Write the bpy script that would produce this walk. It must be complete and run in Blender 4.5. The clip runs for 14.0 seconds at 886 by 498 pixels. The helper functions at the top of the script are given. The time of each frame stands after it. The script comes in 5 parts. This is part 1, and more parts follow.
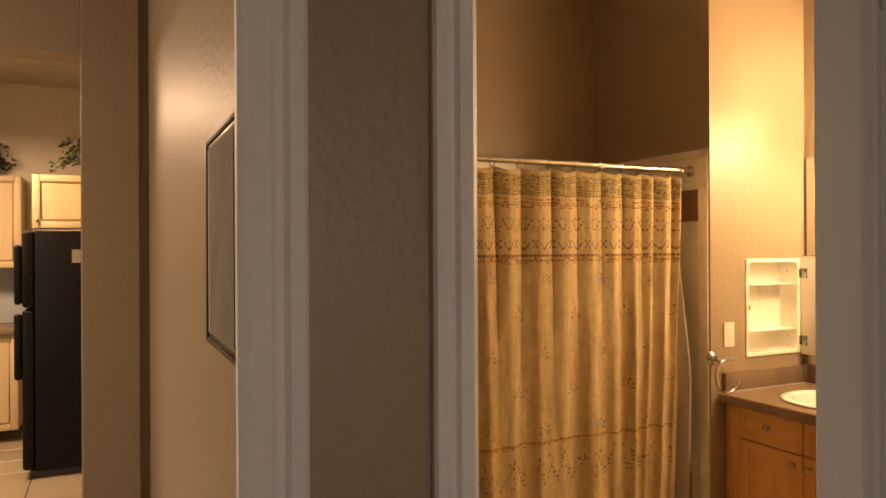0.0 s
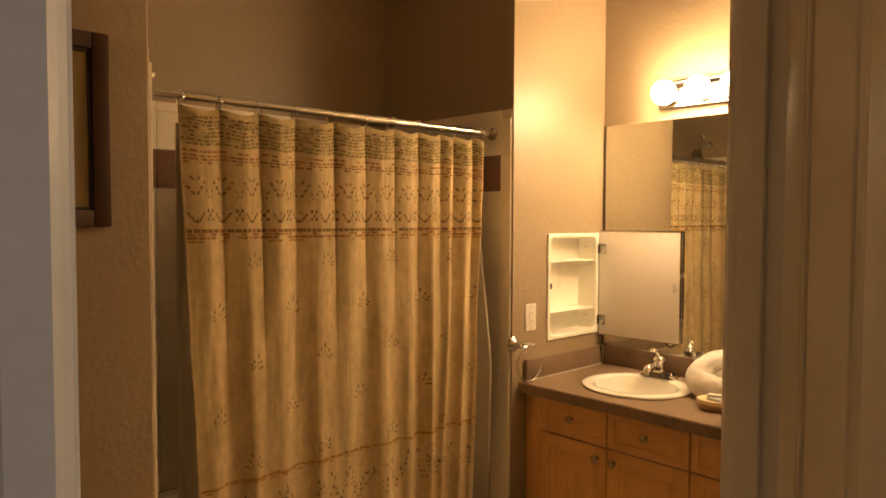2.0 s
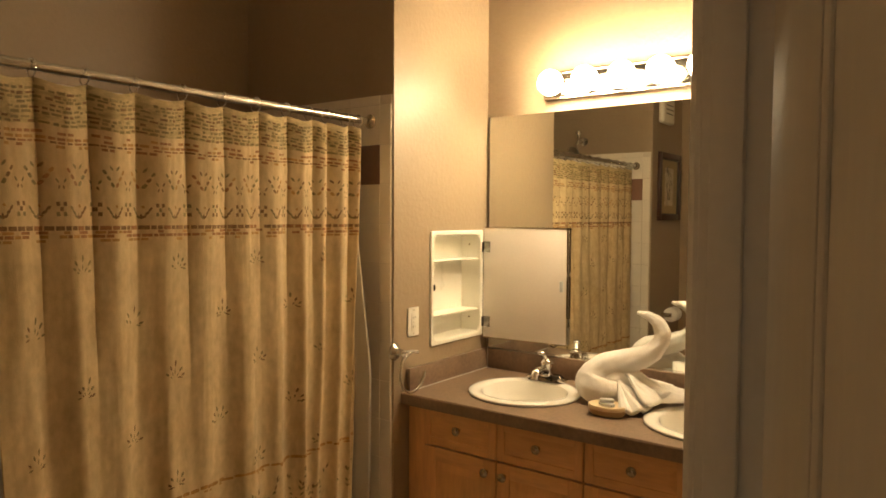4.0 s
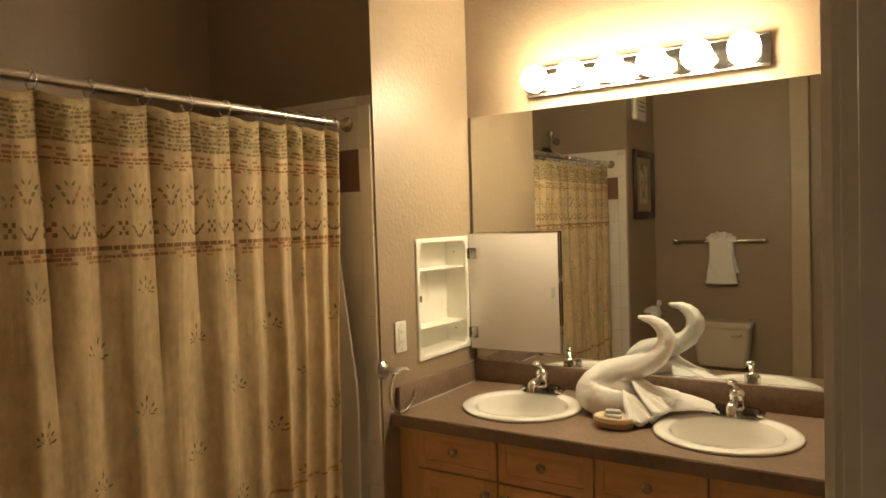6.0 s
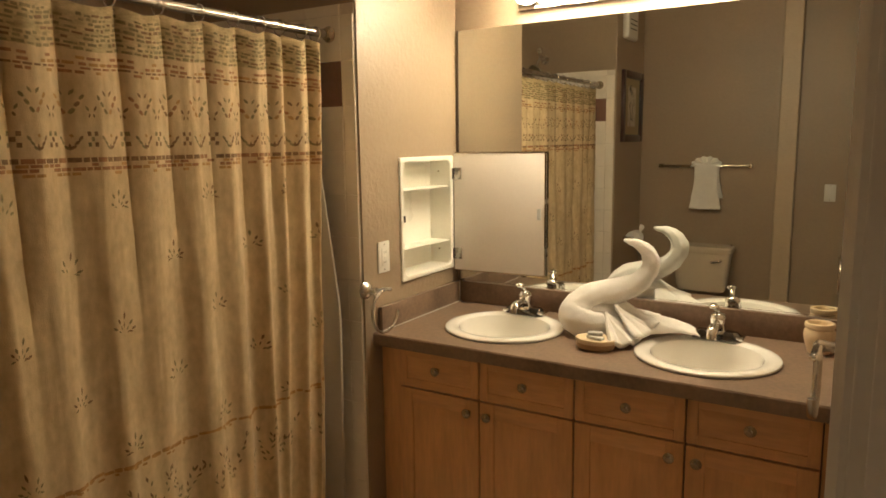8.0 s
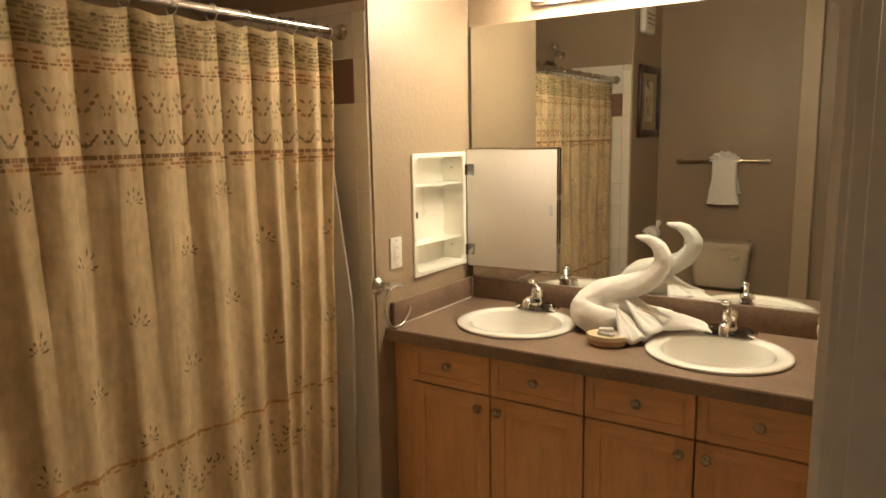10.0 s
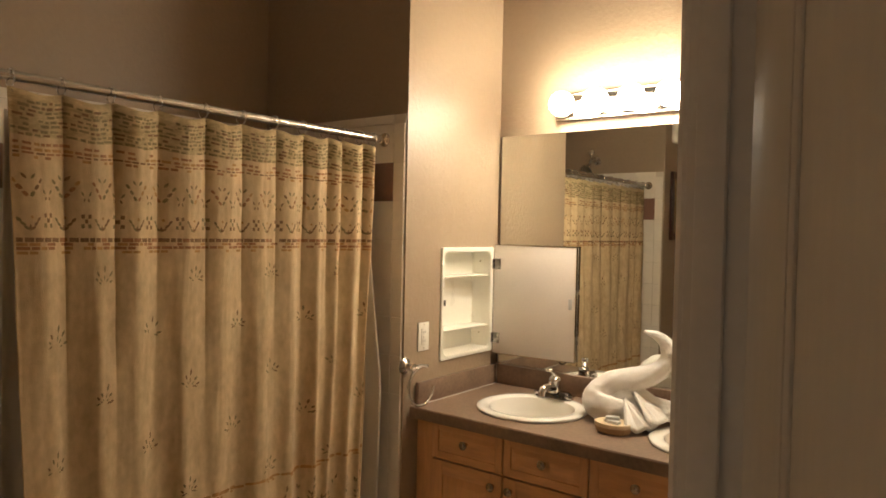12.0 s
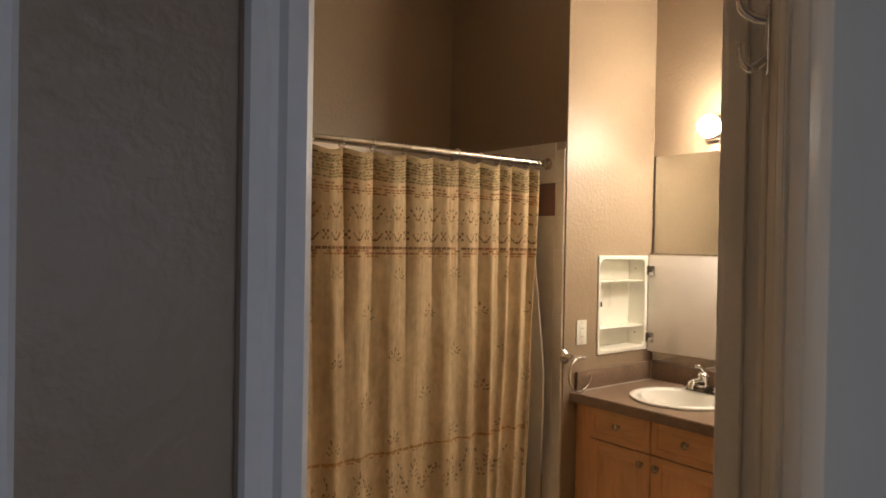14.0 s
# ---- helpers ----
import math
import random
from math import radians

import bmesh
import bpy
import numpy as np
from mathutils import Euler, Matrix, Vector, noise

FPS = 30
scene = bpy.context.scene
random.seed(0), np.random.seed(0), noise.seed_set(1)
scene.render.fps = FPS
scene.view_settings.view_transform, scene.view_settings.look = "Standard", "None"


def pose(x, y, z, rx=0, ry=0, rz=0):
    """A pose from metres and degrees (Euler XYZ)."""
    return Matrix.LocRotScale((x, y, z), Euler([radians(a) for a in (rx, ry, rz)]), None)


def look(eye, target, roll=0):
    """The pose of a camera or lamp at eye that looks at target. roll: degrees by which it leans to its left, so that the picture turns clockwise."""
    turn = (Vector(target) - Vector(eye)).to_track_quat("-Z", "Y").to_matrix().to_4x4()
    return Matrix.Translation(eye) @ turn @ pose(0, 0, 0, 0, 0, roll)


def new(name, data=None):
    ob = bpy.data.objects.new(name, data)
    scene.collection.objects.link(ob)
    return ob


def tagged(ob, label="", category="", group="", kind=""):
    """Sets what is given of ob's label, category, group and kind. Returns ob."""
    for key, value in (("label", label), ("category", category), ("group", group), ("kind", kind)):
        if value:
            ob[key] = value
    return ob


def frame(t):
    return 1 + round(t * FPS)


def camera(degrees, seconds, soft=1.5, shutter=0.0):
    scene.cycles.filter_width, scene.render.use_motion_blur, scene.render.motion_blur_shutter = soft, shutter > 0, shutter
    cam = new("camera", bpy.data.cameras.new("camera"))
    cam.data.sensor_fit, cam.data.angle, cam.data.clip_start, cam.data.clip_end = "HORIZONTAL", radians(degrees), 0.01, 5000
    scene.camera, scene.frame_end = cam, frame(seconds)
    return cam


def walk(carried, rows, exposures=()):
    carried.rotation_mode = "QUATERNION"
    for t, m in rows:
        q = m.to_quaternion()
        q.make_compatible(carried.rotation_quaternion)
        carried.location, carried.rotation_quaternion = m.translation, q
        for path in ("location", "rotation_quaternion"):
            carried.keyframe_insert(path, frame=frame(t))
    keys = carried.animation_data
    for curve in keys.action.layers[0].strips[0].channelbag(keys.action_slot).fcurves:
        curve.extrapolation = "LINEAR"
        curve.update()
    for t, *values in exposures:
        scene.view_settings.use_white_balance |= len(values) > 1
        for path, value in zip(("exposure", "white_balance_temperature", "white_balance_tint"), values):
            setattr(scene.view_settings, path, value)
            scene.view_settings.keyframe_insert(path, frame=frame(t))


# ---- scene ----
cam = camera(65.0, 14.0, soft=1.7)
PATH = [
    (0, (0.242, 0.261, 1.511), (1.111, 2.062, 1.513), -0.3),
    (0.5, (0.333, 0.470, 1.530), (1.357, 2.187, 1.503), 0.3),
    (1, (0.390, 0.579, 1.531), (1.605, 2.167, 1.490), 0.2),
    (1.5, (0.490, 0.660, 1.525), (1.856, 2.119, 1.455), 0.4),
    (2, (0.581, 0.722, 1.522), (1.946, 2.181, 1.436), 0.2),
    (2.5, (0.620, 0.786, 1.516), (2.021, 2.211, 1.429), 0.5),
    (3, (0.666, 0.836, 1.513), (2.116, 2.211, 1.418), 0.8),
    (3.5, (0.694, 0.866, 1.519), (2.213, 2.163, 1.418), 0.9),
    (4, (0.752, 0.918, 1.518), (2.361, 2.102, 1.425), 0.3),
    (6.5, (0.839, 1.113, 1.526), (2.521, 2.192, 1.444), -1.9),
    (7, (0.855, 1.122, 1.530), (2.548, 2.180, 1.404), -1.5),
    (7.5, (0.861, 1.126, 1.518), (2.553, 2.171, 1.310), -0.9),
    (8, (0.863, 1.128, 1.513), (2.545, 2.166, 1.210), -0.8),
    (10.5, (0.867, 1.069, 1.517), (2.508, 2.171, 1.218), -0.7),
    (11, (0.834, 1.014, 1.511), (2.460, 2.156, 1.285), -0.3),
    (11.5, (0.771, 0.938, 1.518), (2.377, 2.124, 1.394), 0.0),
    (12, (0.720, 0.876, 1.525), (2.305, 2.095, 1.475), 1.2),
    (12.5, (0.662, 0.812, 1.511), (2.151, 2.147, 1.508), 1.5),
    (13, (0.593, 0.716, 1.506), (1.968, 2.168, 1.502), 1.4),
    (13.5, (0.509, 0.619, 1.503), (1.791, 2.154, 1.478), 1.5),
    (14, (0.385, 0.494, 1.509), (1.618, 2.069, 1.490), 1.0),
]
EXPOSURES = [(0.0, 0.68, 8700, 30), (1.5, 0.40, 8700, 28), (3.0, 0.23, 7350, 21), (4.0, 0.29, 6650, 15), (6.5, 0.09, 5900, 11), (8.0, 0.21, 5750, 13), (10.5, 0.43, 5450, 15), (11.0, 0.33, 5350, 16), (12.5, 0.22, 5550, 19), (13.0, 0.18, 5500, 20), (14.0, 0.31, 5350, 20)]
walk(cam, [(t, look(eye, target, roll)) for t, eye, target, roll in PATH], EXPOSURES)

# ---- world and lights ----
world = bpy.data.worlds.new("sky")
scene.world = world
world.use_nodes = True
wn = world.node_tree
sky = wn.nodes.new("ShaderNodeTexSky")
sky.sky_type, sky.sun_disc = "NISHITA", False
sky.sun_elevation, sky.sun_rotation = radians(35), radians(160)
wn.links.new(sky.outputs[0], wn.nodes["Background"].inputs[0])
wn.nodes["Background"].inputs[1].default_value = 0.08

BULB_STRENGTH = 76.0
BULB_COLOR = (1.0, 0.795, 0.47)


def area(name, m, sx, sy, watts, color):
    d = bpy.data.lights.new(name, "AREA")
    d.shape, d.size, d.size_y, d.energy, d.color = "RECTANGLE", sx, sy, watts, color
    ob = new(name, d)
    ob.matrix_world = m
    return ob


# daylight in the bedroom window's opening, behind the walker
area("window_daylight", look((1.0, -2.94, 1.5), (1.0, 0, 1.4)), 1.5, 1.2, 9.8, (0.82, 0.93, 1.0))
# fill added to brighten the hall, set in an unseen side opening
area("living_daylight", look((-2.56, 2.3, 1.5), (0, 2.3, 1.45)), 1.5, 1.2, 12, (0.96, 1.0, 0.88))
# unseen fill added overhead to brighten the pier at the hall's end
area("hall_light", look((-1.5, 2.35, 2.93), (-1.5, 2.35, 0)), 0.6, 0.6, 13, (1.0, 0.86, 0.66))
# unseen lamp added overhead to light the kitchen and its upper wall
area("kitchen_light", look((-0.9, 5.5, 2.55), (-0.9, 5.5, 0)), 0.9, 0.5, 44, (1.0, 0.80, 0.55))


# ---- materials ----
def mat(name, color, rough=0.5, metal=0.0, var=0.12, scale=6.0, fine=90.0, bump=0.0, bump_scale=120.0,
        rough_var=0.08, spec=0.5, stretch=(1, 1, 1), coat=0.0, island=False, sheen=0.0, trans=0.0, color2=None, alpha=None):
    m = bpy.data.materials.new(name)
    m.use_nodes = True
    nt = m.node_tree
    N, K = nt.nodes, nt.links
    b = N["Principled BSDF"]
    b.inputs["Roughness"].default_value = rough
    b.inputs["Metallic"].default_value = metal
    b.inputs["Specular IOR Level"].default_value = spec
    b.inputs["Coat Weight"].default_value = coat
    b.inputs["Sheen Weight"].default_value = sheen
    b.inputs["Transmission Weight"].default_value = trans
    tc, mp = N.new("ShaderNodeTexCoord"), N.new("ShaderNodeMapping")
    mp.inputs["Scale"].default_value = stretch
    K.new(tc.outputs["Object"], mp.inputs["Vector"])

    def noise_node(s, detail):
        n = N.new("ShaderNodeTexNoise")
        n.inputs["Scale"].default_value, n.inputs["Detail"].default_value = s, detail
        K.new(mp.outputs[0], n.inputs["Vector"])
        return n

    big, small = noise_node(scale, 4), noise_node(fine, 3)
    add = N.new("ShaderNodeMath")
    add.operation = "MULTIPLY_ADD"
    add.inputs[1].default_value = 0.45
    K.new(small.outputs["Fac"], add.inputs[0])
    sc = N.new("ShaderNodeMath")
    sc.operation = "MULTIPLY"
    sc.inputs[1].default_value = 0.55
    K.new(big.outputs["Fac"], sc.inputs[0])
    K.new(sc.outputs[0], add.inputs[2])
    value = add.outputs[0]
    if island:
        info = N.new("ShaderNodeObjectInfo")
        mix = N.new("ShaderNodeMath")
        mix.operation = "MULTIPLY_ADD"
        mix.inputs[1].default_value = 0.25
        K.new(info.outputs["Random"], mix.inputs[0])
        K.new(value, mix.inputs[2])
        value = mix.outputs[0]
    ramp = N.new("ShaderNodeValToRGB")
    ramp.color_ramp.elements[0].position, ramp.color_ramp.elements[1].position = 0.3, 0.72
    lo = color2 or tuple(c * (1 - var) for c in color)
    ramp.color_ramp.elements[0].color = (*lo, 1)
    ramp.color_ramp.elements[1].color = (*[min(1, c * (1 + var)) for c in color], 1)
    K.new(value, ramp.inputs[0])
    K.new(ramp.outputs[0], b.inputs["Base Color"])
    if rough_var:
        r = N.new("ShaderNodeMapRange")
        r.inputs["To Min"].default_value, r.inputs["To Max"].default_value = max(0.02, rough - rough_var), min(1, rough + rough_var)
        K.new(big.outputs["Fac"], r.inputs["Value"])
        K.new(r.outputs[0], b.inputs["Roughness"])
    if bump:
        n = noise_node(bump_scale, 3)
        bp = N.new("ShaderNodeBump")
        bp.inputs["Strength"].default_value, bp.inputs["Distance"].default_value = bump, 0.004
        K.new(n.outputs["Fac"], bp.inputs["Height"])
        K.new(bp.outputs[0], b.inputs["Normal"])
    return m


def wall_paint(name, color, bump=0.27):
    """Tan satin paint on knockdown plaster: flattened blobs with fine grain."""
    m = mat(name, color, rough=0.42, var=0.05, scale=2.5, fine=45, rough_var=0.06, spec=0.45)
    nt = m.node_tree
    N, K = nt.nodes, nt.links
    tc = N.new("ShaderNodeTexCoord")
    a, c = N.new("ShaderNodeTexNoise"), N.new("ShaderNodeTexNoise")
    a.inputs["Scale"].default_value, a.inputs["Detail"].default_value, a.inputs["Distortion"].default_value = 55, 3, 0.0
    c.inputs["Scale"].default_value = 240
    r = N.new("ShaderNodeValToRGB")
    r.color_ramp.elements[0].position, r.color_ramp.elements[1].position = 0.40, 0.66
    K.new(tc.outputs["Object"], a.inputs["Vector"])
    K.new(tc.outputs["Object"], c.inputs["Vector"])
    K.new(a.outputs["Fac"], r.inputs[0])
    ad = N.new("ShaderNodeMath")
    ad.operation = "MULTIPLY_ADD"
    ad.inputs[1].default_value = 0.15
    K.new(c.outputs["Fac"], ad.inputs[0])
    K.new(r.outputs[0], ad.inputs[2])
    bp = N.new("ShaderNodeBump")
    bp.inputs["Strength"].default_value, bp.inputs["Distance"].default_value = bump, 0.002
    K.new(ad.outputs[0], bp.inputs["Height"])
    K.new(bp.outputs[0], N["Principled BSDF"].inputs["Normal"])
    return m


def emission(name, color, strength):
    m = bpy.data.materials.new(name)
    m.use_nodes = True
    b = m.node_tree.nodes["Principled BSDF"]
    b.inputs["Base Color"].default_value = (0.9, 0.88, 0.82, 1)
    b.inputs["Emission Color"].default_value = (*color, 1)
    b.inputs["Emission Strength"].default_value = strength
    return m


M_WALL = wall_paint("tan_wall_paint", (0.352, 0.266, 0.176))
M_CHASE = wall_paint("paler_tan_pier", (0.52, 0.41, 0.28))
M_KITCHEN = wall_paint("pale_cream_wall_paint", (0.76, 0.67, 0.50))
M_CEIL = mat("ceiling_paint", (0.50, 0.45, 0.37), rough=0.9, bump=0.3, bump_scale=60)
M_TRIM = mat("white_trim_paint", (0.82, 0.80, 0.77), rough=0.5, var=0.05, scale=5, fine=60, bump=0.06, bump_scale=40)
M_DOOR = mat("white_door_paint", (0.70, 0.665, 0.60), rough=0.62, spec=0.4, var=0.05, scale=4, fine=80, bump=0.12, bump_scale=30, stretch=(1, 1, 0.15))
M_TILE = mat("white_glazed_tile", (0.84, 0.77, 0.66), rough=0.18, var=0.05, scale=3, fine=30, island=True)
M_BROWN_TILE = mat("brown_glazed_tile", (0.24, 0.135, 0.095), rough=0.22, var=0.12, scale=10, island=True)
M_GROUT = mat("grout", (0.68, 0.60, 0.50), rough=0.7)
M_FLOOR = mat("beige_floor_tile", (0.33, 0.262, 0.180), rough=0.35, var=0.14, scale=4, fine=30, island=True)
# pale so that the unseen bathroom floor bounces more light upwards
M_BATH_FLOOR = mat("bounce_bathroom_tile", (0.66, 0.57, 0.44), rough=0.35, var=0.10, scale=4, fine=30, island=True)
M_FLOOR_BASE = mat("floor_grout", (0.23, 0.19, 0.14), rough=0.9)
M_CARPET = mat("beige_carpet", (0.36, 0.30, 0.23), rough=1.0, var=0.2, scale=30, fine=300, bump=0.6, bump_scale=300)
M_CLOTH = mat("cream_curtain_cloth", (0.75, 0.588, 0.345), rough=0.9, var=0.12, scale=13, fine=55, bump=0.25, bump_scale=420, sheen=0.1, color2=(0.54, 0.405, 0.215), stretch=(1, 1, 0.6))


def let_light_through(m, share):
    """Thin cloth or vinyl: part of the light passes through and scatters."""
    nt = m.node_tree
    N, K = nt.nodes, nt.links
    b = N["Principled BSDF"]
    tr, mx = N.new("ShaderNodeBsdfTranslucent"), N.new("ShaderNodeMixShader")
    K.new(b.inputs["Base Color"].links[0].from_socket, tr.inputs["Color"])
    mx.inputs[0].default_value = share
    K.new(b.outputs[0], mx.inputs[1])
    K.new(tr.outputs[0], mx.inputs[2])
    K.new(mx.outputs[0], N["Material Output"].inputs["Surface"])


let_light_through(M_CLOTH, 0.22)
M_HEADER = mat("olive_curtain_header", (0.64, 0.505, 0.275), rough=0.9, var=0.2, scale=22, fine=70, bump=0.25, bump_scale=420, color2=(0.36, 0.28, 0.14), stretch=(1, 1, 2.5))
let_light_through(M_HEADER, 0.22)
M_SATIN = mat("satin_steel", (0.60, 0.57, 0.52), rough=0.24, metal=1.0, var=0.08, fine=160)
M_BAR = mat("smoky_polished_bar", (0.35, 0.33, 0.305), rough=0.17, metal=1.0, var=0.08, fine=120)
M_OCHRE = mat("dull_ochre_print", (0.47, 0.26, 0.085), rough=0.9, var=0.3, scale=60)
M_LINER = mat("white_vinyl_liner", (0.74, 0.69, 0.60), rough=0.4, var=0.04, trans=0.0)
let_light_through(M_LINER, 0.6)
M_GREEN = mat("olive_print", (0.27, 0.215, 0.10), rough=0.9, var=0.35, scale=60)
M_BROWN = mat("brown_print", (0.25, 0.15, 0.07), rough=0.9, var=0.35, scale=60)
M_RED = mat("rust_print", (0.37, 0.19, 0.085), rough=0.9, var=0.3, scale=60)
M_ORANGE = mat("ochre_print", (0.48, 0.28, 0.10), rough=0.9, var=0.3, scale=60)
M_CHROME = mat("chrome", (0.78, 0.77, 0.75), rough=0.09, metal=1.0, var=0.04, rough_var=0.04)
M_NICKEL = mat("brushed_nickel", (0.47, 0.40, 0.29), rough=0.26, metal=1.0, var=0.1, fine=200)
# chrome whose dark reflections are put into the colour
M_BLACK = mat("darkened_chrome", (0.13, 0.12, 0.11), rough=0.10, metal=1.0, var=0.1)
M_MIRROR = mat("mirror_silver", (0.74, 0.75, 0.71), rough=0.0, metal=1.0, var=0.0, rough_var=0)
M_MIRROR_EDGE = mat("mirror_dark_edge", (0.10, 0.075, 0.05), rough=0.4, var=0.2)
M_WHITE = mat("white_enamel", (0.92, 0.90, 0.80), rough=0.3, var=0.03)
M_DOORBACK = mat("cream_white_cabinet_door", (0.86, 0.80, 0.735), rough=0.4, var=0.03)
M_PLASTIC = mat("ivory_plastic", (0.78, 0.75, 0.67), rough=0.35, var=0.03)
M_PORCELAIN = mat("white_porcelain", (0.92, 0.90, 0.84), rough=0.1, var=0.02, coat=0.3)
M_BONE = mat("bone_porcelain", (0.63, 0.55, 0.43), rough=0.16, var=0.03, coat=0.2)
M_COUNTER = mat("brown_laminate", (0.225, 0.153, 0.103), rough=0.40, var=0.30, scale=9, fine=70, rough_var=0.1)
M_CAULK = mat("pale_caulk", (0.62, 0.58, 0.52), rough=0.6, var=0.1)
M_WOOD = mat("maple_honey_wood", (0.69, 0.375, 0.150), rough=0.36, var=0.2, scale=3, fine=26, stretch=(2.5, 2.5, 0.35), coat=0.15, bump=0.04, bump_scale=60)
M_WOOD_H = mat("maple_honey_wood_rail", (0.69, 0.378, 0.152), rough=0.36, var=0.2, scale=3, fine=26, stretch=(2.5, 0.35, 2.5), coat=0.15, bump=0.04, bump_scale=60)
# shade of the gaps put into the colour, darker than the maple fronts
M_WOOD_DARK = mat("cabinet_gap_dark", (0.15, 0.07, 0.03), rough=0.6, var=0.2)
M_TOWEL = mat("white_terry", (0.93, 0.91, 0.86), rough=1.0, var=0.07, scale=25, fine=260, bump=1.0, bump_scale=300, sheen=0.4)
M_BEIGE = mat("beige_ceramic", (0.72, 0.58, 0.38), rough=0.4, var=0.1, scale=20)
M_TAN = mat("brown_ceramic", (0.47, 0.32, 0.17), rough=0.45, var=0.15, scale=20)
M_SOAP = mat("silver_wrapped_soap", (0.66, 0.67, 0.66), rough=0.3, var=0.12, scale=60)
M_FRAME = mat("dark_red_brown_frame_wood", (0.050, 0.018, 0.010), rough=0.35, var=0.3, scale=8, fine=60, coat=0.1)
M_BLACKFRAME = mat("black_frame", (0.02, 0.018, 0.016), rough=0.35, var=0.2)
M_MAT = mat("tan_mat_board", (0.40, 0.32, 0.17), rough=0.9, var=0.08)
M_PRINT = mat("pale_art_print", (0.60, 0.51, 0.36), rough=0.8, var=0.4, scale=14, fine=60)
M_PAPER = mat("pale_picture", (0.42, 0.36, 0.27), rough=0.8, var=0.12, scale=8)
M_GREYPRINT = mat("grey_tan_art_print", (0.22, 0.18, 0.13), rough=0.8, var=0.3, scale=10)
M_INK = mat("dark_ink", (0.06, 0.05, 0.035), rough=0.8)
M_FRIDGE = mat("black_fridge_enamel", (0.009, 0.008, 0.007), rough=0.45, spec=0.18, var=0.15, bump=0.1, bump_scale=400)
M_MAPLE = mat("pale_maple_wood", (0.66, 0.50, 0.28), rough=0.4, var=0.1, scale=3, fine=30, stretch=(2.5, 2.5, 0.35))
M_LAMINATE = mat("grey_backsplash", (0.46, 0.50, 0.50), rough=0.4, var=0.06)
M_STEM = mat("plant_stem", (0.07, 0.05, 0.02), rough=0.8)
M_LEAF = mat("ivy_leaf", (0.05, 0.075, 0.03), rough=0.5, var=0.5, scale=20)
M_FLOWER = mat("dusty_red_blossom", (0.28, 0.10, 0.08), rough=0.8, var=0.3, scale=30)
M_BULB = emission("lit_globe_bulb", BULB_COLOR, BULB_STRENGTH)
M_WATERLINE = mat("plastic_hole", (0.04, 0.035, 0.03), rough=0.6)
M_SLOT = mat("grey_slot", (0.22, 0.20, 0.16), rough=0.6)


# ---- mesh helpers ----
def box(x0, x1, y0, y1, z0, z1, bevel=0.0, seg=2, bm=None):
    b = bmesh.new()
    v = [b.verts.new((x, y, z)) for x in (x0, x1) for y in (y0, y1) for z in (z0, z1)]
    for f in ((0, 1, 3, 2), (4, 6, 7, 5), (0, 4, 5, 1), (2, 3, 7, 6), (0, 2, 6, 4), (1, 5, 7, 3)):
        b.faces.new([v[i] for i in f])
    bmesh.ops.recalc_face_normals(b, faces=b.faces)
    if bevel:
        bmesh.ops.bevel(b, geom=list(b.edges), offset=bevel, segments=seg, affect="EDGES", profile=0.5)
    return join(bm, b) if bm is not None else b


def join(a, b):
    """Adds b's faces to a and frees b."""
    me = bpy.data.meshes.new("tmp")
    b.to_mesh(me)
    b.free()
    a.from_mesh(me)
    bpy.data.meshes.remove(me)
    return a


def move(bm, m):
    bmesh.ops.transform(bm, matrix=m, verts=bm.verts)
    return bm


def lathe(profile, seg=32, sx=1.0, sy=1.0, at=(0, 0, 0), caps=True):
    """Turns (radius, height) pairs about the vertical through at."""
    b = bmesh.new()
    rings = [[b.verts.new((at[0] + r * sx * math.cos(2 * math.pi * k / seg), at[1] + r * sy * math.sin(2 * math.pi * k / seg), at[2] + h))
              for k in range(seg)] for r, h in profile]
    for a, c in zip(rings, rings[1:]):
        for k in range(seg):
            b.faces.new((a[k], a[(k + 1) % seg], c[(k + 1) % seg], c[k]))
    if caps:
        b.faces.new(rings[0][::-1])
        b.faces.new(rings[-1])
    bmesh.ops.recalc_face_normals(b, faces=b.faces)
    return b


def tube(points, radius, seg=12, closed=False, squash=None, bm=None):
    """A pipe along points; radius is a number or one for each point; squash a (wide, high) factor."""
    P = [Vector(p) for p in points]
    n = len(P)
    R = radius if isinstance(radius, (list, tuple)) else [radius] * n
    b = bmesh.new()
    rings, up = [], None
    for i in range(n):
        d = (P[(i + 1) % n] - P[i - 1]) if closed else (P[min(i + 1, n - 1)] - P[max(i - 1, 0)])
        d.normalize()
        if up is None:
            up = Vector((0, 0, 1)) if abs(d.z) < 0.9 else Vector((1, 0, 0))
        side = d.cross(up).normalized()
        up = side.cross(d).normalized()
        w, h = squash or (1, 1)
        rings.append([b.verts.new(P[i] + R[i] * (w * math.cos(2 * math.pi * k / seg) * side + h * math.sin(2 * math.pi * k / seg) * up)) for k in range(seg)])
    for i in range(n if closed else n - 1):
        a, c = rings[i], rings[(i + 1) % n]
        for k in range(seg):
            b.faces.new((a[k], a[(k + 1) % seg], c[(k + 1) % seg], c[k]))
    if not closed:
        b.faces.new(rings[0][::-1])
        b.faces.new(rings[-1])
    bmesh.ops.recalc_face_normals(b, faces=b.faces)
    return join(bm, b) if bm is not None else b


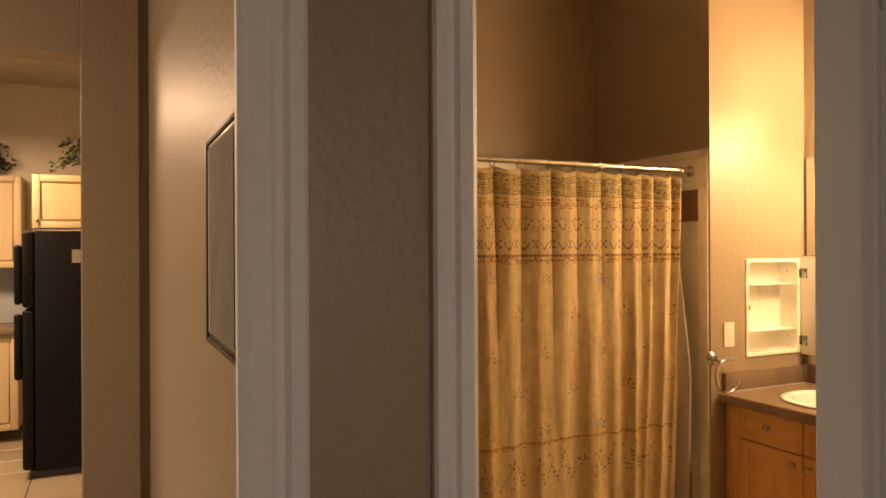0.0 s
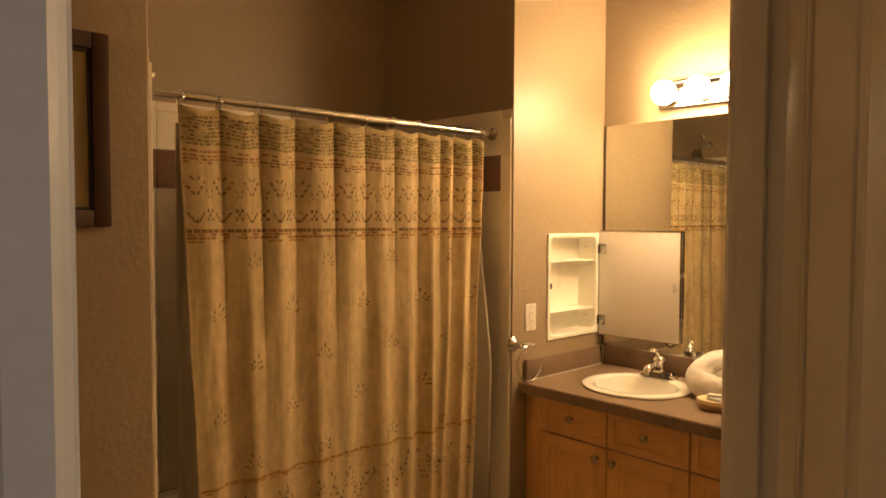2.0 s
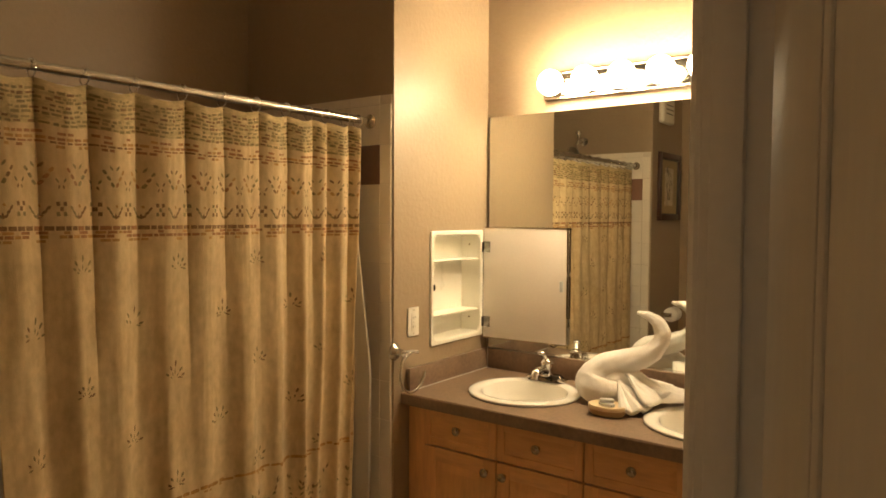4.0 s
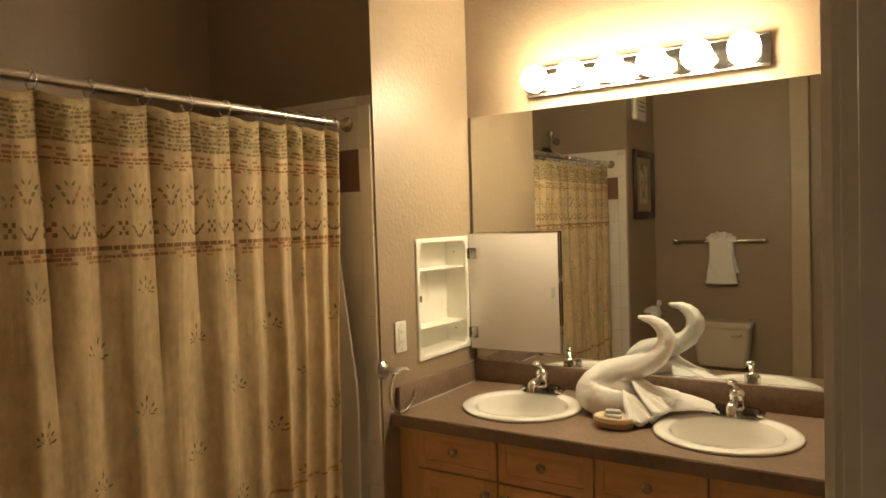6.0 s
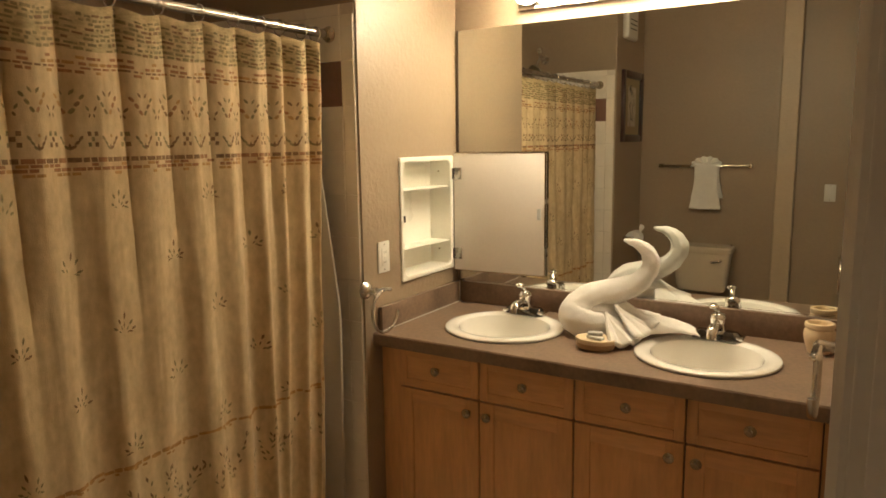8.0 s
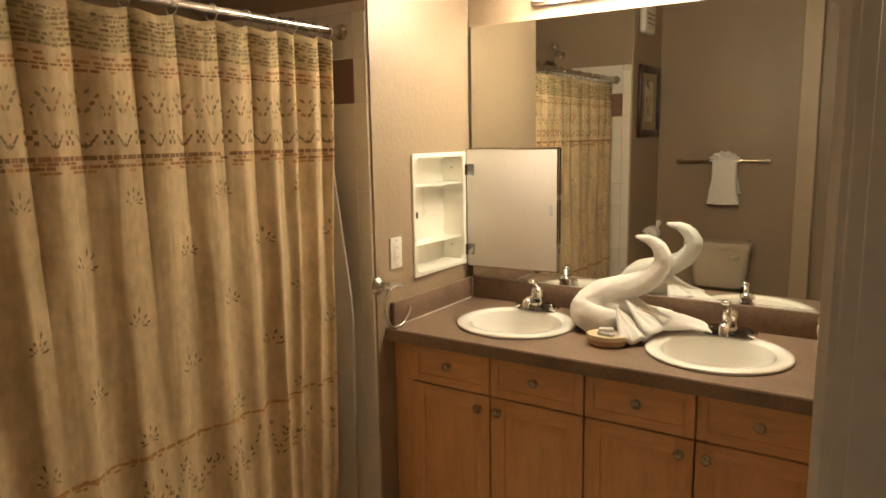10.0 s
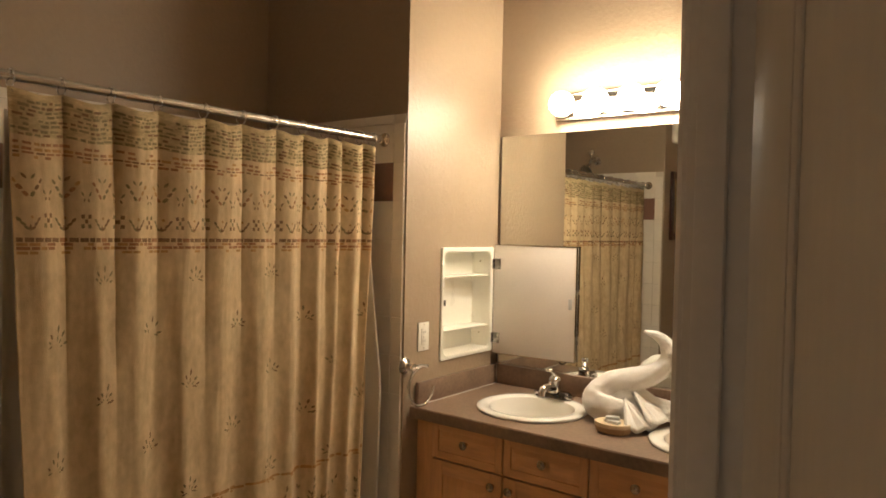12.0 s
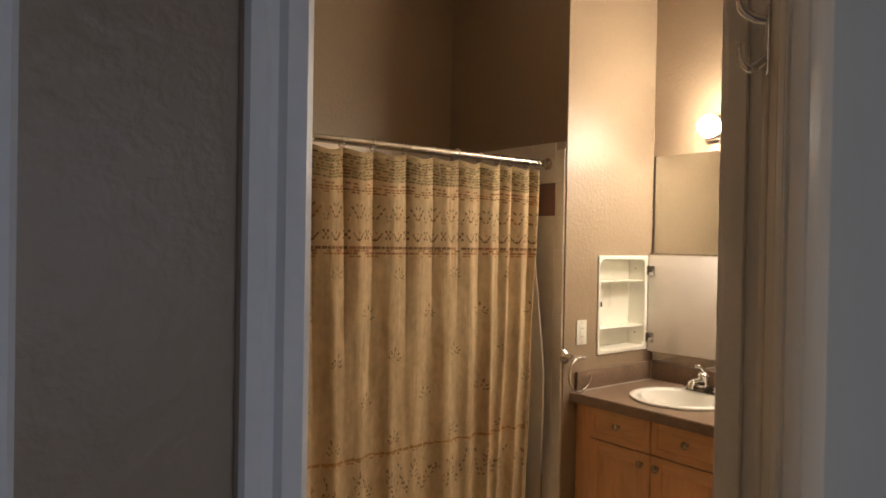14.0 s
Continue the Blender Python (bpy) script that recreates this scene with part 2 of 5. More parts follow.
def ring_points(c, r, axis="y", n=24, a0=0.0, a1=360.0):
    out = []
    full = abs(a1 - a0) >= 360
    for k in range(n):
        a = radians(a0 + (a1 - a0) * k / (n if full else n - 1))
        u, v = r * math.cos(a), r * math.sin(a)
        out.append((c[0], c[1] + u, c[2] + v) if axis == "x" else (c[0] + u, c[1], c[2] + v) if axis == "y" else (c[0] + u, c[1] + v, c[2]))
    return out


def spline(keys, n):
    """Catmull-Rom through keys (tuples of any length), n samples."""
    K = [np.array(k, float) for k in keys]
    K = [2 * K[0] - K[1]] + K + [2 * K[-1] - K[-2]]
    out = []
    for i in range(n):
        s = i / (n - 1) * (len(K) - 3)
        j = min(int(s), len(K) - 4)
        u = s - j
        a, b, c, d = K[j:j + 4]
        out.append(0.5 * (2 * b + (c - a) * u + (2 * a - 5 * b + 4 * c - d) * u * u + (3 * b - a - 3 * c + d) * u ** 3))
    return out


def sphere(c, r, seg=24, rings=14, bm=None, sz=1.0):
    prof = [(max(1e-4, r * math.sin(math.pi * k / rings)), -r * sz * math.cos(math.pi * k / rings)) for k in range(rings + 1)]
    b = lathe(prof, seg, at=c)
    return join(bm, b) if bm is not None else b


def extrude_profile(pts, z0, z1):
    """A prism with the outline pts in the plan, between two heights."""
    b = bmesh.new()
    lo, hi = [b.verts.new((x, y, z0)) for x, y in pts], [b.verts.new((x, y, z1)) for x, y in pts]
    n = len(pts)
    for k in range(n):
        b.faces.new((lo[k], lo[(k + 1) % n], hi[(k + 1) % n], hi[k]))
    b.faces.new(lo[::-1])
    b.faces.new(hi)
    bmesh.ops.recalc_face_normals(b, faces=b.faces)
    return b


def mesh_of(name, bm, material, smooth=False):
    me = bpy.data.meshes.new(name)
    bm.to_mesh(me)
    bm.free()
    for m in material if isinstance(material, (list, tuple)) else [material]:
        me.materials.append(m)
    if smooth:
        me.shade_smooth()
        me.set_sharp_from_angle(angle=radians(38))
    return me


def structure(name, bm, material, label="", category="", smooth=False):
    return tagged(new(name, mesh_of(name, bm, material, smooth)), label, category, kind="structure")


def thing(name, at, label, category, group=""):
    ob = new(name)
    ob.empty_display_size = 0.05
    ob.location = at
    return tagged(ob, label, category, group)


def part(name, bm, material, parent, label="", smooth=True):
    root = parent
    while root.parent:
        root = root.parent
    bmesh.ops.translate(bm, vec=-Vector(root.location), verts=bm.verts)
    ob = new(name, mesh_of(name, bm, material, smooth))
    ob.parent = parent
    return tagged(ob, label)


# ---- the setting ----
CEIL = 2.97
SOUTH, NORTH_OF_SOUTH = 1.045, 1.128      # faces of the doorway wall
JAMB_L, JAMB_R, HEAD = 0.669, 1.479, 2.06
EAST, CAB_WALL, TUB_X0, TUB_X1, TUB_Y = 3.40, 2.62, 1.285, 2.752, 3.47
HALL, WEST = 0.40, 0.645                 # faces of the wall between hall and bathroom

floor_bm = box(-4.0, 4.2, -3.2, 8.0, -0.15, -0.012)
floor = structure("floor", floor_bm, M_FLOOR_BASE, "beige ceramic tile floor with grey-brown grout", "floor")
carpet = structure("carpet", box(-2.6, 3.4, -3.0, SOUTH, -0.011, 0.0), M_CARPET, "plain beige carpet in the dim bedroom", "carpet")
ceiling = structure("ceiling", box(-4.0, 4.2, -3.2, 8.0, CEIL, CEIL + 0.15), M_CEIL, "plain pale textured ceiling", "ceiling")

w = box(-2.6, -0.48, SOUTH, NORTH_OF_SOUTH, 0, CEIL)
box(-0.48, HALL, SOUTH, NORTH_OF_SOUTH, HEAD, CEIL, bm=w)
box(HALL, JAMB_L - 0.018, SOUTH, NORTH_OF_SOUTH, 0, CEIL, bm=w)
box(JAMB_L - 0.018, JAMB_R + 0.018, SOUTH, NORTH_OF_SOUTH, HEAD + 0.018, CEIL, bm=w)
box(JAMB_R + 0.018, EAST + 0.12, SOUTH, NORTH_OF_SOUTH, 0, CEIL, bm=w)
wall_south = structure("wall_south", w, M_WALL, "tan knockdown-plaster wall with two cased openings", "wall")
wall_west = structure("wall_west", box(HALL, WEST, NORTH_OF_SOUTH, 4.3, 0, CEIL), M_WALL, "tan plaster wall between the hall and the bathroom", "wall")
# strip set paler than the wall around it, to stand out
wall_chase = structure("wall_chase", box(WEST, WEST + 0.06, 1.572, 1.688, 0, CEIL, bevel=0.008), M_CHASE, "narrow plaster pier, paler tan than the bathroom wall", "wall")
wall_stub = structure("wall_stub", box(WEST, TUB_X0, CAB_WALL, TUB_Y + 0.12, 0, CEIL, bevel=0.006), M_WALL, "tan plaster wall beside the bathtub alcove", "wall")
wall_north = structure("wall_north", box(TUB_X0, TUB_X1, TUB_Y, TUB_Y + 0.12, 0, CEIL), M_WALL, "tan plaster wall behind the bathtub", "wall")
NX0, NX1, NZ0, NZ1 = 2.992, 3.340, 1.008, 1.446      # niche of the medicine cabinet
w = box(TUB_X1, NX0, CAB_WALL, TUB_Y + 0.12, 0, CEIL)
box(NX0, NX1, CAB_WALL, CAB_WALL + 0.12, 0, NZ0, bm=w)
box(NX0, NX1, CAB_WALL, CAB_WALL + 0.12, NZ1, CEIL, bm=w)
box(NX1, EAST, CAB_WALL, CAB_WALL + 0.12, 0, CEIL, bm=w)
box(NX0, NX1, CAB_WALL + 0.10, CAB_WALL + 0.12, NZ0, NZ1, bm=w)
wall_cabinet = structure("wall_cabinet", w, M_WALL, "tan plaster return wall with a recess for the cabinet", "wall")
wall_east = structure("wall_east", box(EAST, EAST + 0.12, NORTH_OF_SOUTH, CAB_WALL + 0.12, 0, CEIL), M_WALL, "tan plaster wall behind the vanity mirror", "wall")
# the bedroom
w = box(-2.72, -2.6, -3.2, 1.5, 0, CEIL)
box(-2.72, -2.6, 3.1, 8.0, 0, CEIL, bm=w)
# opening left for the added side fill of the hall
box(-2.72, -2.6, 1.5, 3.1, 0, 0.85, bm=w)
box(-2.72, -2.6, 1.5, 3.1, 2.15, CEIL, bm=w)
wall_bed_west = structure("wall_bedroom_west", w, M_WALL, "plain tan wall", "wall")
wall_bed_east = structure("wall_bedroom_east", box(3.4, 3.52, -3.2, SOUTH, 0, CEIL), M_WALL, "plain tan wall", "wall")
w = box(-2.6, 0.2, -3.12, -3.0, 0, CEIL)
box(1.8, 3.4, -3.12, -3.0, 0, CEIL, bm=w)
box(0.2, 1.8, -3.12, -3.0, 0, 0.85, bm=w)
box(0.2, 1.8, -3.12, -3.0, 2.15, CEIL, bm=w)
wall_bed_south = structure("wall_bedroom_south", w, M_WALL, "plain tan wall with a window opening", "wall")
# hall and kitchen
w = box(0.146, 0.364, 3.4, 3.56, 0, CEIL, bevel=0.006)
wall_pier = structure("wall_hall_pier", w, M_WALL, "tan plaster pier at the end of the hall", "wall")
w = box(-2.6, 0.146, 3.4, 3.56, 2.30, CEIL)
wall_header = structure("wall_hall_header", w, M_WALL, "tan plaster header over the kitchen opening", "wall")
wall_hall_end = structure("wall_hall_end", box(0.364, HALL, 3.43, 3.62, 0, CEIL), M_WALL, "tan plaster wall at the hall's end", "wall")
wall_kit_east = structure("wall_kitchen_east", box(0.55, 0.67, 4.42, 7.3, 0, CEIL), M_KITCHEN, "pale cream kitchen wall", "wall")
wall_kit_north = structure("wall_kitchen_north", box(-2.6, 0.67, 7.3, 7.42, 0, CEIL), M_KITCHEN, "pale cream kitchen wall behind the cabinets", "wall")
wall_kit_stub = structure("wall_kitchen_stub", box(0.50, 0.67, 4.3, 4.42, 0, CEIL), M_WALL, "tan plaster wall corner", "wall")

CASING = [(0, 0), (0, .010), (.004, .0145), (.018, .0145), (.024, .011), (.031, .011), (.037, .0165), (.056, .0165), (.061, .012), (.066, .008), (.066, 0)]


def casing(name, x_in, side, y_face, out, z1, label, wide=1.0):
    """Upright colonial casing: x_in is its edge at the opening, side the way that it spreads, out the way that it faces."""
    pts = [(x_in + side * (0.066 - a) * wide, y_face + out * d) for a, d in CASING]
    return structure(name, extrude_profile(pts, 0, z1), M_TRIM, label, "trim")


def head_casing(name, x0, x1, y_face, out, z0):
    b = bmesh.new()
    ends = []
    for x in (x0, x1):
        ends.append([b.verts.new((x, y_face + out * d, z0 + 0.066 - a)) for a, d in CASING])
    n = len(CASING)
    for k in range(n):
        b.faces.new((ends[0][k], ends[0][(k + 1) % n], ends[1][(k + 1) % n], ends[1][k]))
    b.faces.new(ends[0][::-1])
    b.faces.new(ends[1])
    bmesh.ops.recalc_face_normals(b, faces=b.faces)
    return structure(name, b, M_TRIM, "white moulded head casing", "trim")


WHITE_CASING = "white-painted moulded wooden door casing"
casing("trim_door_left", JAMB_L - 0.004, -1, SOUTH, -1, HEAD + 0.07, WHITE_CASING, 0.95)
casing("trim_door_right", JAMB_R + 0.004, 1, SOUTH, -1, HEAD + 0.07, WHITE_CASING)
casing("trim_door_left_inside", JAMB_L - 0.004, -1, NORTH_OF_SOUTH, 1, HEAD + 0.07, WHITE_CASING)
casing("trim_door_right_inside", JAMB_R + 0.006, 1, NORTH_OF_SOUTH, 1, HEAD + 0.07, WHITE_CASING)
head_casing("trim_door_head", JAMB_L - 0.07, JAMB_R + 0.07, SOUTH, -1, HEAD + 0.071)
head_casing("trim_door_head_inside", JAMB_L - 0.07, JAMB_R + 0.07, NORTH_OF_SOUTH, 1, HEAD + 0.071)
casing("trim_hall_right", 0.369, 1, SOUTH, -1, HEAD + 0.07, WHITE_CASING, 1.18)
casing("trim_hall_left", -0.476, -1, SOUTH, -1, HEAD + 0.07, WHITE_CASING)
head_casing("trim_hall_head", -0.55, 0.44, SOUTH, -1, HEAD + 0.071)
b = box(JAMB_L - 0.018, JAMB_L, SOUTH - 0.002, NORTH_OF_SOUTH + 0.002, 0, HEAD, bevel=0.002)
box(JAMB_R, JAMB_R + 0.018, SOUTH - 0.002, NORTH_OF_SOUTH + 0.002, 0, HEAD, bevel=0.002, bm=b)
box(JAMB_L - 0.018, JAMB_R + 0.018, SOUTH - 0.002, NORTH_OF_SOUTH + 0.002, HEAD, HEAD + 0.018, bevel=0.002, bm=b)
door_frame = structure("door_frame", b, M_TRIM, "white-painted wooden door jambs of the bathroom doorway", "door frame")
b = box(JAMB_R - 0.011, JAMB_R, SOUTH + 0.040, SOUTH + 0.072, 0, HEAD, bevel=0.002)
part("door_stop", b, M_TRIM, door_frame)
b = box(JAMB_L, JAMB_L + 0.011, SOUTH + 0.040, SOUTH + 0.072, 0, HEAD, bevel=0.002)
part("door_stop", b, M_TRIM, door_frame)
b = box(0.376, 0.3995, SOUTH - 0.002, NORTH_OF_SOUTH - 0.03, 0, HEAD, bevel=0.002)
structure("hall_jamb", b, M_TRIM, "white-painted wooden jamb of the hall opening", "door frame")
for nm, x0, x1, y0, y1 in (("baseboard_south", 0.446, 0.592, SOUTH - 0.014, SOUTH), ("baseboard_west", WEST, WEST + 0.012, NORTH_OF_SOUTH + 0.02, 1.572),
                           ("baseboard_west_2", WEST, WEST + 0.012, 1.688, CAB_WALL), ("baseboard_stub", WEST + 0.012, TUB_X0, CAB_WALL - 0.012, CAB_WALL),
                           ("baseboard_hall", HALL - 0.012, HALL, NORTH_OF_SOUTH + 0.03, 3.5)):
    structure(nm, box(x0, x1, y0, y1, 0, 0.085, bevel=0.003), M_TRIM, "white-painted wooden baseboard", "baseboard")
# bedroom window behind the walker
win = structure("window_1", box(0.2, 1.8, -3.10, -3.03, 0.85, 0.90, bevel=0.004), M_TRIM, "white-framed bedroom window", "window")
for x0, x1, z0, z1 in ((0.2, 0.25, 0.90, 2.10), (1.75, 1.8, 0.90, 2.10), (0.2, 1.8, 2.10, 2.15), (0.975, 1.025, 0.90, 2.10)):
    part("window_frame", box(x0, x1, -3.10, -3.03, z0, z1, bevel=0.004), M_TRIM, win)


# ---- the open panel door ----
def panel_door():
    """Leaf in its own plan: x from the hinge to the free edge, y 0 on the bathroom side, -0.035 outside."""
    W, Ht, T = 0.775, 2.035, 0.035
    d = thing("door_1", (0, 0, 0.012), "white-painted panelled wooden door, standing half open", "door")
    st = 0.105
    rows = ((0.20, 0.85), (1.00, 1.90))
    cols = ((st, W / 2 - 0.045), (W / 2 + 0.045, W - st))
    b = bmesh.new()
    for x0, x1 in ((0, st), (W - st, W), (cols[0][1], cols[1][0])):
        box(x0, x1, -T, 0, 0, Ht, bevel=0.0015, bm=b)
    edges = [0] + [z for r in rows for z in r] + [Ht]
    for z0, z1 in zip(edges[::2], edges[1::2]):
        for x0, x1 in cols:
            box(x0, x1, -T + 0.0005, -0.0005, z0, z1, bm=b)
    ob = new("leaf", mesh_of("leaf", b, M_DOOR, True))
    ob.parent = d
    for z0, z1 in rows:
        for x0, x1 in cols:
            b = box(x0, x1, -T + 0.005, -0.005, z0, z1)
            for face in (0, 1):
                y = -0.0 if face == 0 else -T
                s = -1 if face == 0 else 1
                # sloping moulding, flat field proud in the middle
                box(x0 + 0.045, x1 - 0.045, *(sorted((y + s * 0.0024, y + s * 0.008))), z0 + 0.045, z1 - 0.045, bevel=0.003, seg=1, bm=b)
                for q in ((x0, x0 + 0.014, z0, z1), (x1 - 0.014, x1, z0, z1), (x0 + 0.014, x1 - 0.014, z0, z0 + 0.014), (x0 + 0.014, x1 - 0.014, z1 - 0.014, z1)):
                    box(q[0], q[1], *(sorted((y + s * 0.0008, y + s * 0.007))), q[2], q[3], bevel=0.003, seg=2, bm=b)
            o = new("door_panel", mesh_of("door_panel", b, M_DOOR, True))
            o.parent = d
    # robe hook on the bathroom side
    hx, hz = 0.19, 1.775
    b = box(hx - 0.011, hx + 0.011, 0, 0.005, hz - 0.045, hz + 0.05, bevel=0.003)
    tube([tuple(p) for p in spline([(hx, 0.004, hz - 0.02), (hx, 0.022, hz - 0.034), (hx, 0.034, hz - 0.022), (hx, 0.037, hz + 0.002)], 14)], [0.0065] * 12 + [0.007, 0.0045], 10, bm=b)
    tube([tuple(p) for p in spline([(hx, 0.004, hz + 0.03), (hx, 0.02, hz + 0.035), (hx, 0.036, hz + 0.05), (hx, 0.040, hz + 0.072)], 14)], [0.0065] * 12 + [0.007, 0.0045], 10, bm=b)
    o = new("robe_hook", mesh_of("robe_hook", b, M_CHROME, True))
    tagged(o, "chrome double robe hook")
    o.parent = d
    for z in (0.2, 1.0, 1.82):
        o = new("hinge", mesh_of("hinge", tube([(-0.006, -T - 0.004, z), (-0.006, -T - 0.004, z + 0.09)], 0.006, 10), M_NICKEL, True))
        o.parent = d
    kb = lathe([(0.026, 0), (0.026, 0.006), (0.011, 0.012), (0.011, 0.03), (0.026, 0.045), (0.028, 0.055), (0.02, 0.066), (0.004, 0.068)], 20)
    move(kb, Matrix.Translation((W - 0.06, 0, 0.95)) @ Matrix.Rotation(radians(-90), 4, "X"))
    kb2 = kb.copy()
    o = new("door_knob", mesh_of("door_knob", kb, M_NICKEL, True))
    o.parent = d
    move(kb2, Matrix.Translation((0, -T, 0)) @ Matrix.Diagonal((1, -1, 1, 1)))
    bmesh.ops.reverse_faces(kb2, faces=kb2.faces)
    o = new("door_knob", mesh_of("door_knob", kb2, M_NICKEL, True))
    o.parent = d
    d.rotation_euler = (0, 0, math.atan2(-0.367, -0.630) + 2 * math.pi)
    d.location = (1.475, 1.062, 0.012)
    for o in d.children:
        o.data.transform(Matrix.Diagonal((1, -1, 1, 1)))
        o.data.flip_normals()
    return d


door = panel_door()


# ---- vanity ----
def vanity_cabinets():
    """Four drawer-and-door units between two walls, fillers at the ends."""
    X = 2.83
    edges = [2.535, 2.208, 1.872, 1.535, 1.190]
    zt, zd, z0 = 0.795, 0.648, 0.10
    hinge_side = (1, -1, 1, -1)          # where the knob of each door sits: towards -y or +y
    for i in range(4):
        y1, y0 = edges[i], edges[i + 1]
        v = thing("vanity_cabinet", ((X + EAST) / 2, (y0 + y1) / 2, 0.0), "honey maple vanity cabinet unit with drawer and door under the worktop", "cabinet", "vanity units in a row")
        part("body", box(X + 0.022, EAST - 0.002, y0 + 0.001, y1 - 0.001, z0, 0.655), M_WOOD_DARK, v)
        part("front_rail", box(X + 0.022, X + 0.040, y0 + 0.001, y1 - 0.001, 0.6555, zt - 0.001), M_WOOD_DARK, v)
        for nm, a, c in (("drawer", zd + 0.003, zt - 0.004), ("door", z0 + 0.012, zd - 0.004)):
            f0, f1 = y0 + 0.003, y1 - 0.003
            rail = 0.030 if nm == "drawer" else 0.052
            # raised field with sloping shoulders
            a2, c2, g0, g1 = a + rail, c - rail, f0 + rail, f1 - rail
            s = 0.020 if nm == "drawer" else 0.030
            b = bmesh.new()
            out = [(X + 0.0050, g0, a2), (X + 0.0050, g1, a2), (X + 0.0050, g1, c2), (X + 0.0050, g0, c2)]
            mid = [(X + 0.0015, g0 + s, a2 + s), (X + 0.0015, g1 - s, a2 + s), (X + 0.0015, g1 - s, c2 - s), (X + 0.0015, g0 + s, c2 - s)]
            back = [(X + 0.018, y, z) for _, y, z in out]
            V = [[b.verts.new(q) for q in r] for r in (back, out, mid)]
            for r, t in zip(V, V[1:]):
                for k in range(4):
                    b.faces.new((r[k], r[(k + 1) % 4], t[(k + 1) % 4], t[k]))
            b.faces.new(V[2])
            b.faces.new(V[0][::-1])
            bmesh.ops.recalc_face_normals(b, faces=b.faces)
            p = part(nm, b, M_WOOD_H if nm == "drawer" else M_WOOD, v, smooth=False)
            for ya, yb in ((f0, f0 + rail), (f1 - rail, f1)):
                part("stile", box(X, X + 0.021, ya, yb, a, c, bevel=0.0012), M_WOOD, p)
            for za, zb in ((a, a + rail), (c - rail, c)):
                part("rail", box(X + 0.0003, X + 0.0205, f0 + rail, f1 - rail, za, zb, bevel=0.0008), M_WOOD_H, p)
            kb = lathe([(0.0075, 0), (0.0065, 0.010), (0.008, 0.014), (0.0155, 0.018), (0.0165, 0.022), (0.013, 0.026), (0.004, 0.028)], 20)
            ky = (y0 + y1) / 2 if nm == "drawer" else (y0 + 0.040 if hinge_side[i] > 0 else y1 - 0.036)
            kz = (a + c) / 2 + 0.008 if nm == "drawer" else c - 0.042
            move(kb, Matrix.Translation((X + 0.001, ky, kz)) @ Matrix.Rotation(radians(-90), 4, "Y"))
            part("knob", kb, M_NICKEL, p, "round brushed-nickel knob")
    b = box(X + 0.012, X + 0.03, edges[0] + 0.001, CAB_WALL - 0.002, z0, 0.794, bevel=0.002)
    f = thing("cabinet_filler", (X, 2.58, 0), "honey maple filler strip between the vanity and the wall", "cabinet filler")
    part("strip", b, M_WOOD, f)
    b = box(X + 0.012, X + 0.03, NORTH_OF_SOUTH + 0.002, edges[4] - 0.001, z0, 0.794, bevel=0.002)
    f = thing("cabinet_filler", (X, 1.16, 0), "honey maple filler strip between the vanity and the wall", "cabinet filler")
    part("strip", b, M_WOOD, f)
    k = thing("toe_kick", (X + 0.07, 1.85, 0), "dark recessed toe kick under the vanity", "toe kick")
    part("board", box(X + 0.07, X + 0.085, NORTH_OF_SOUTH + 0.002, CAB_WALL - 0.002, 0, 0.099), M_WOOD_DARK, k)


SINKS = ((3.078, 2.237), (3.070, 1.533))


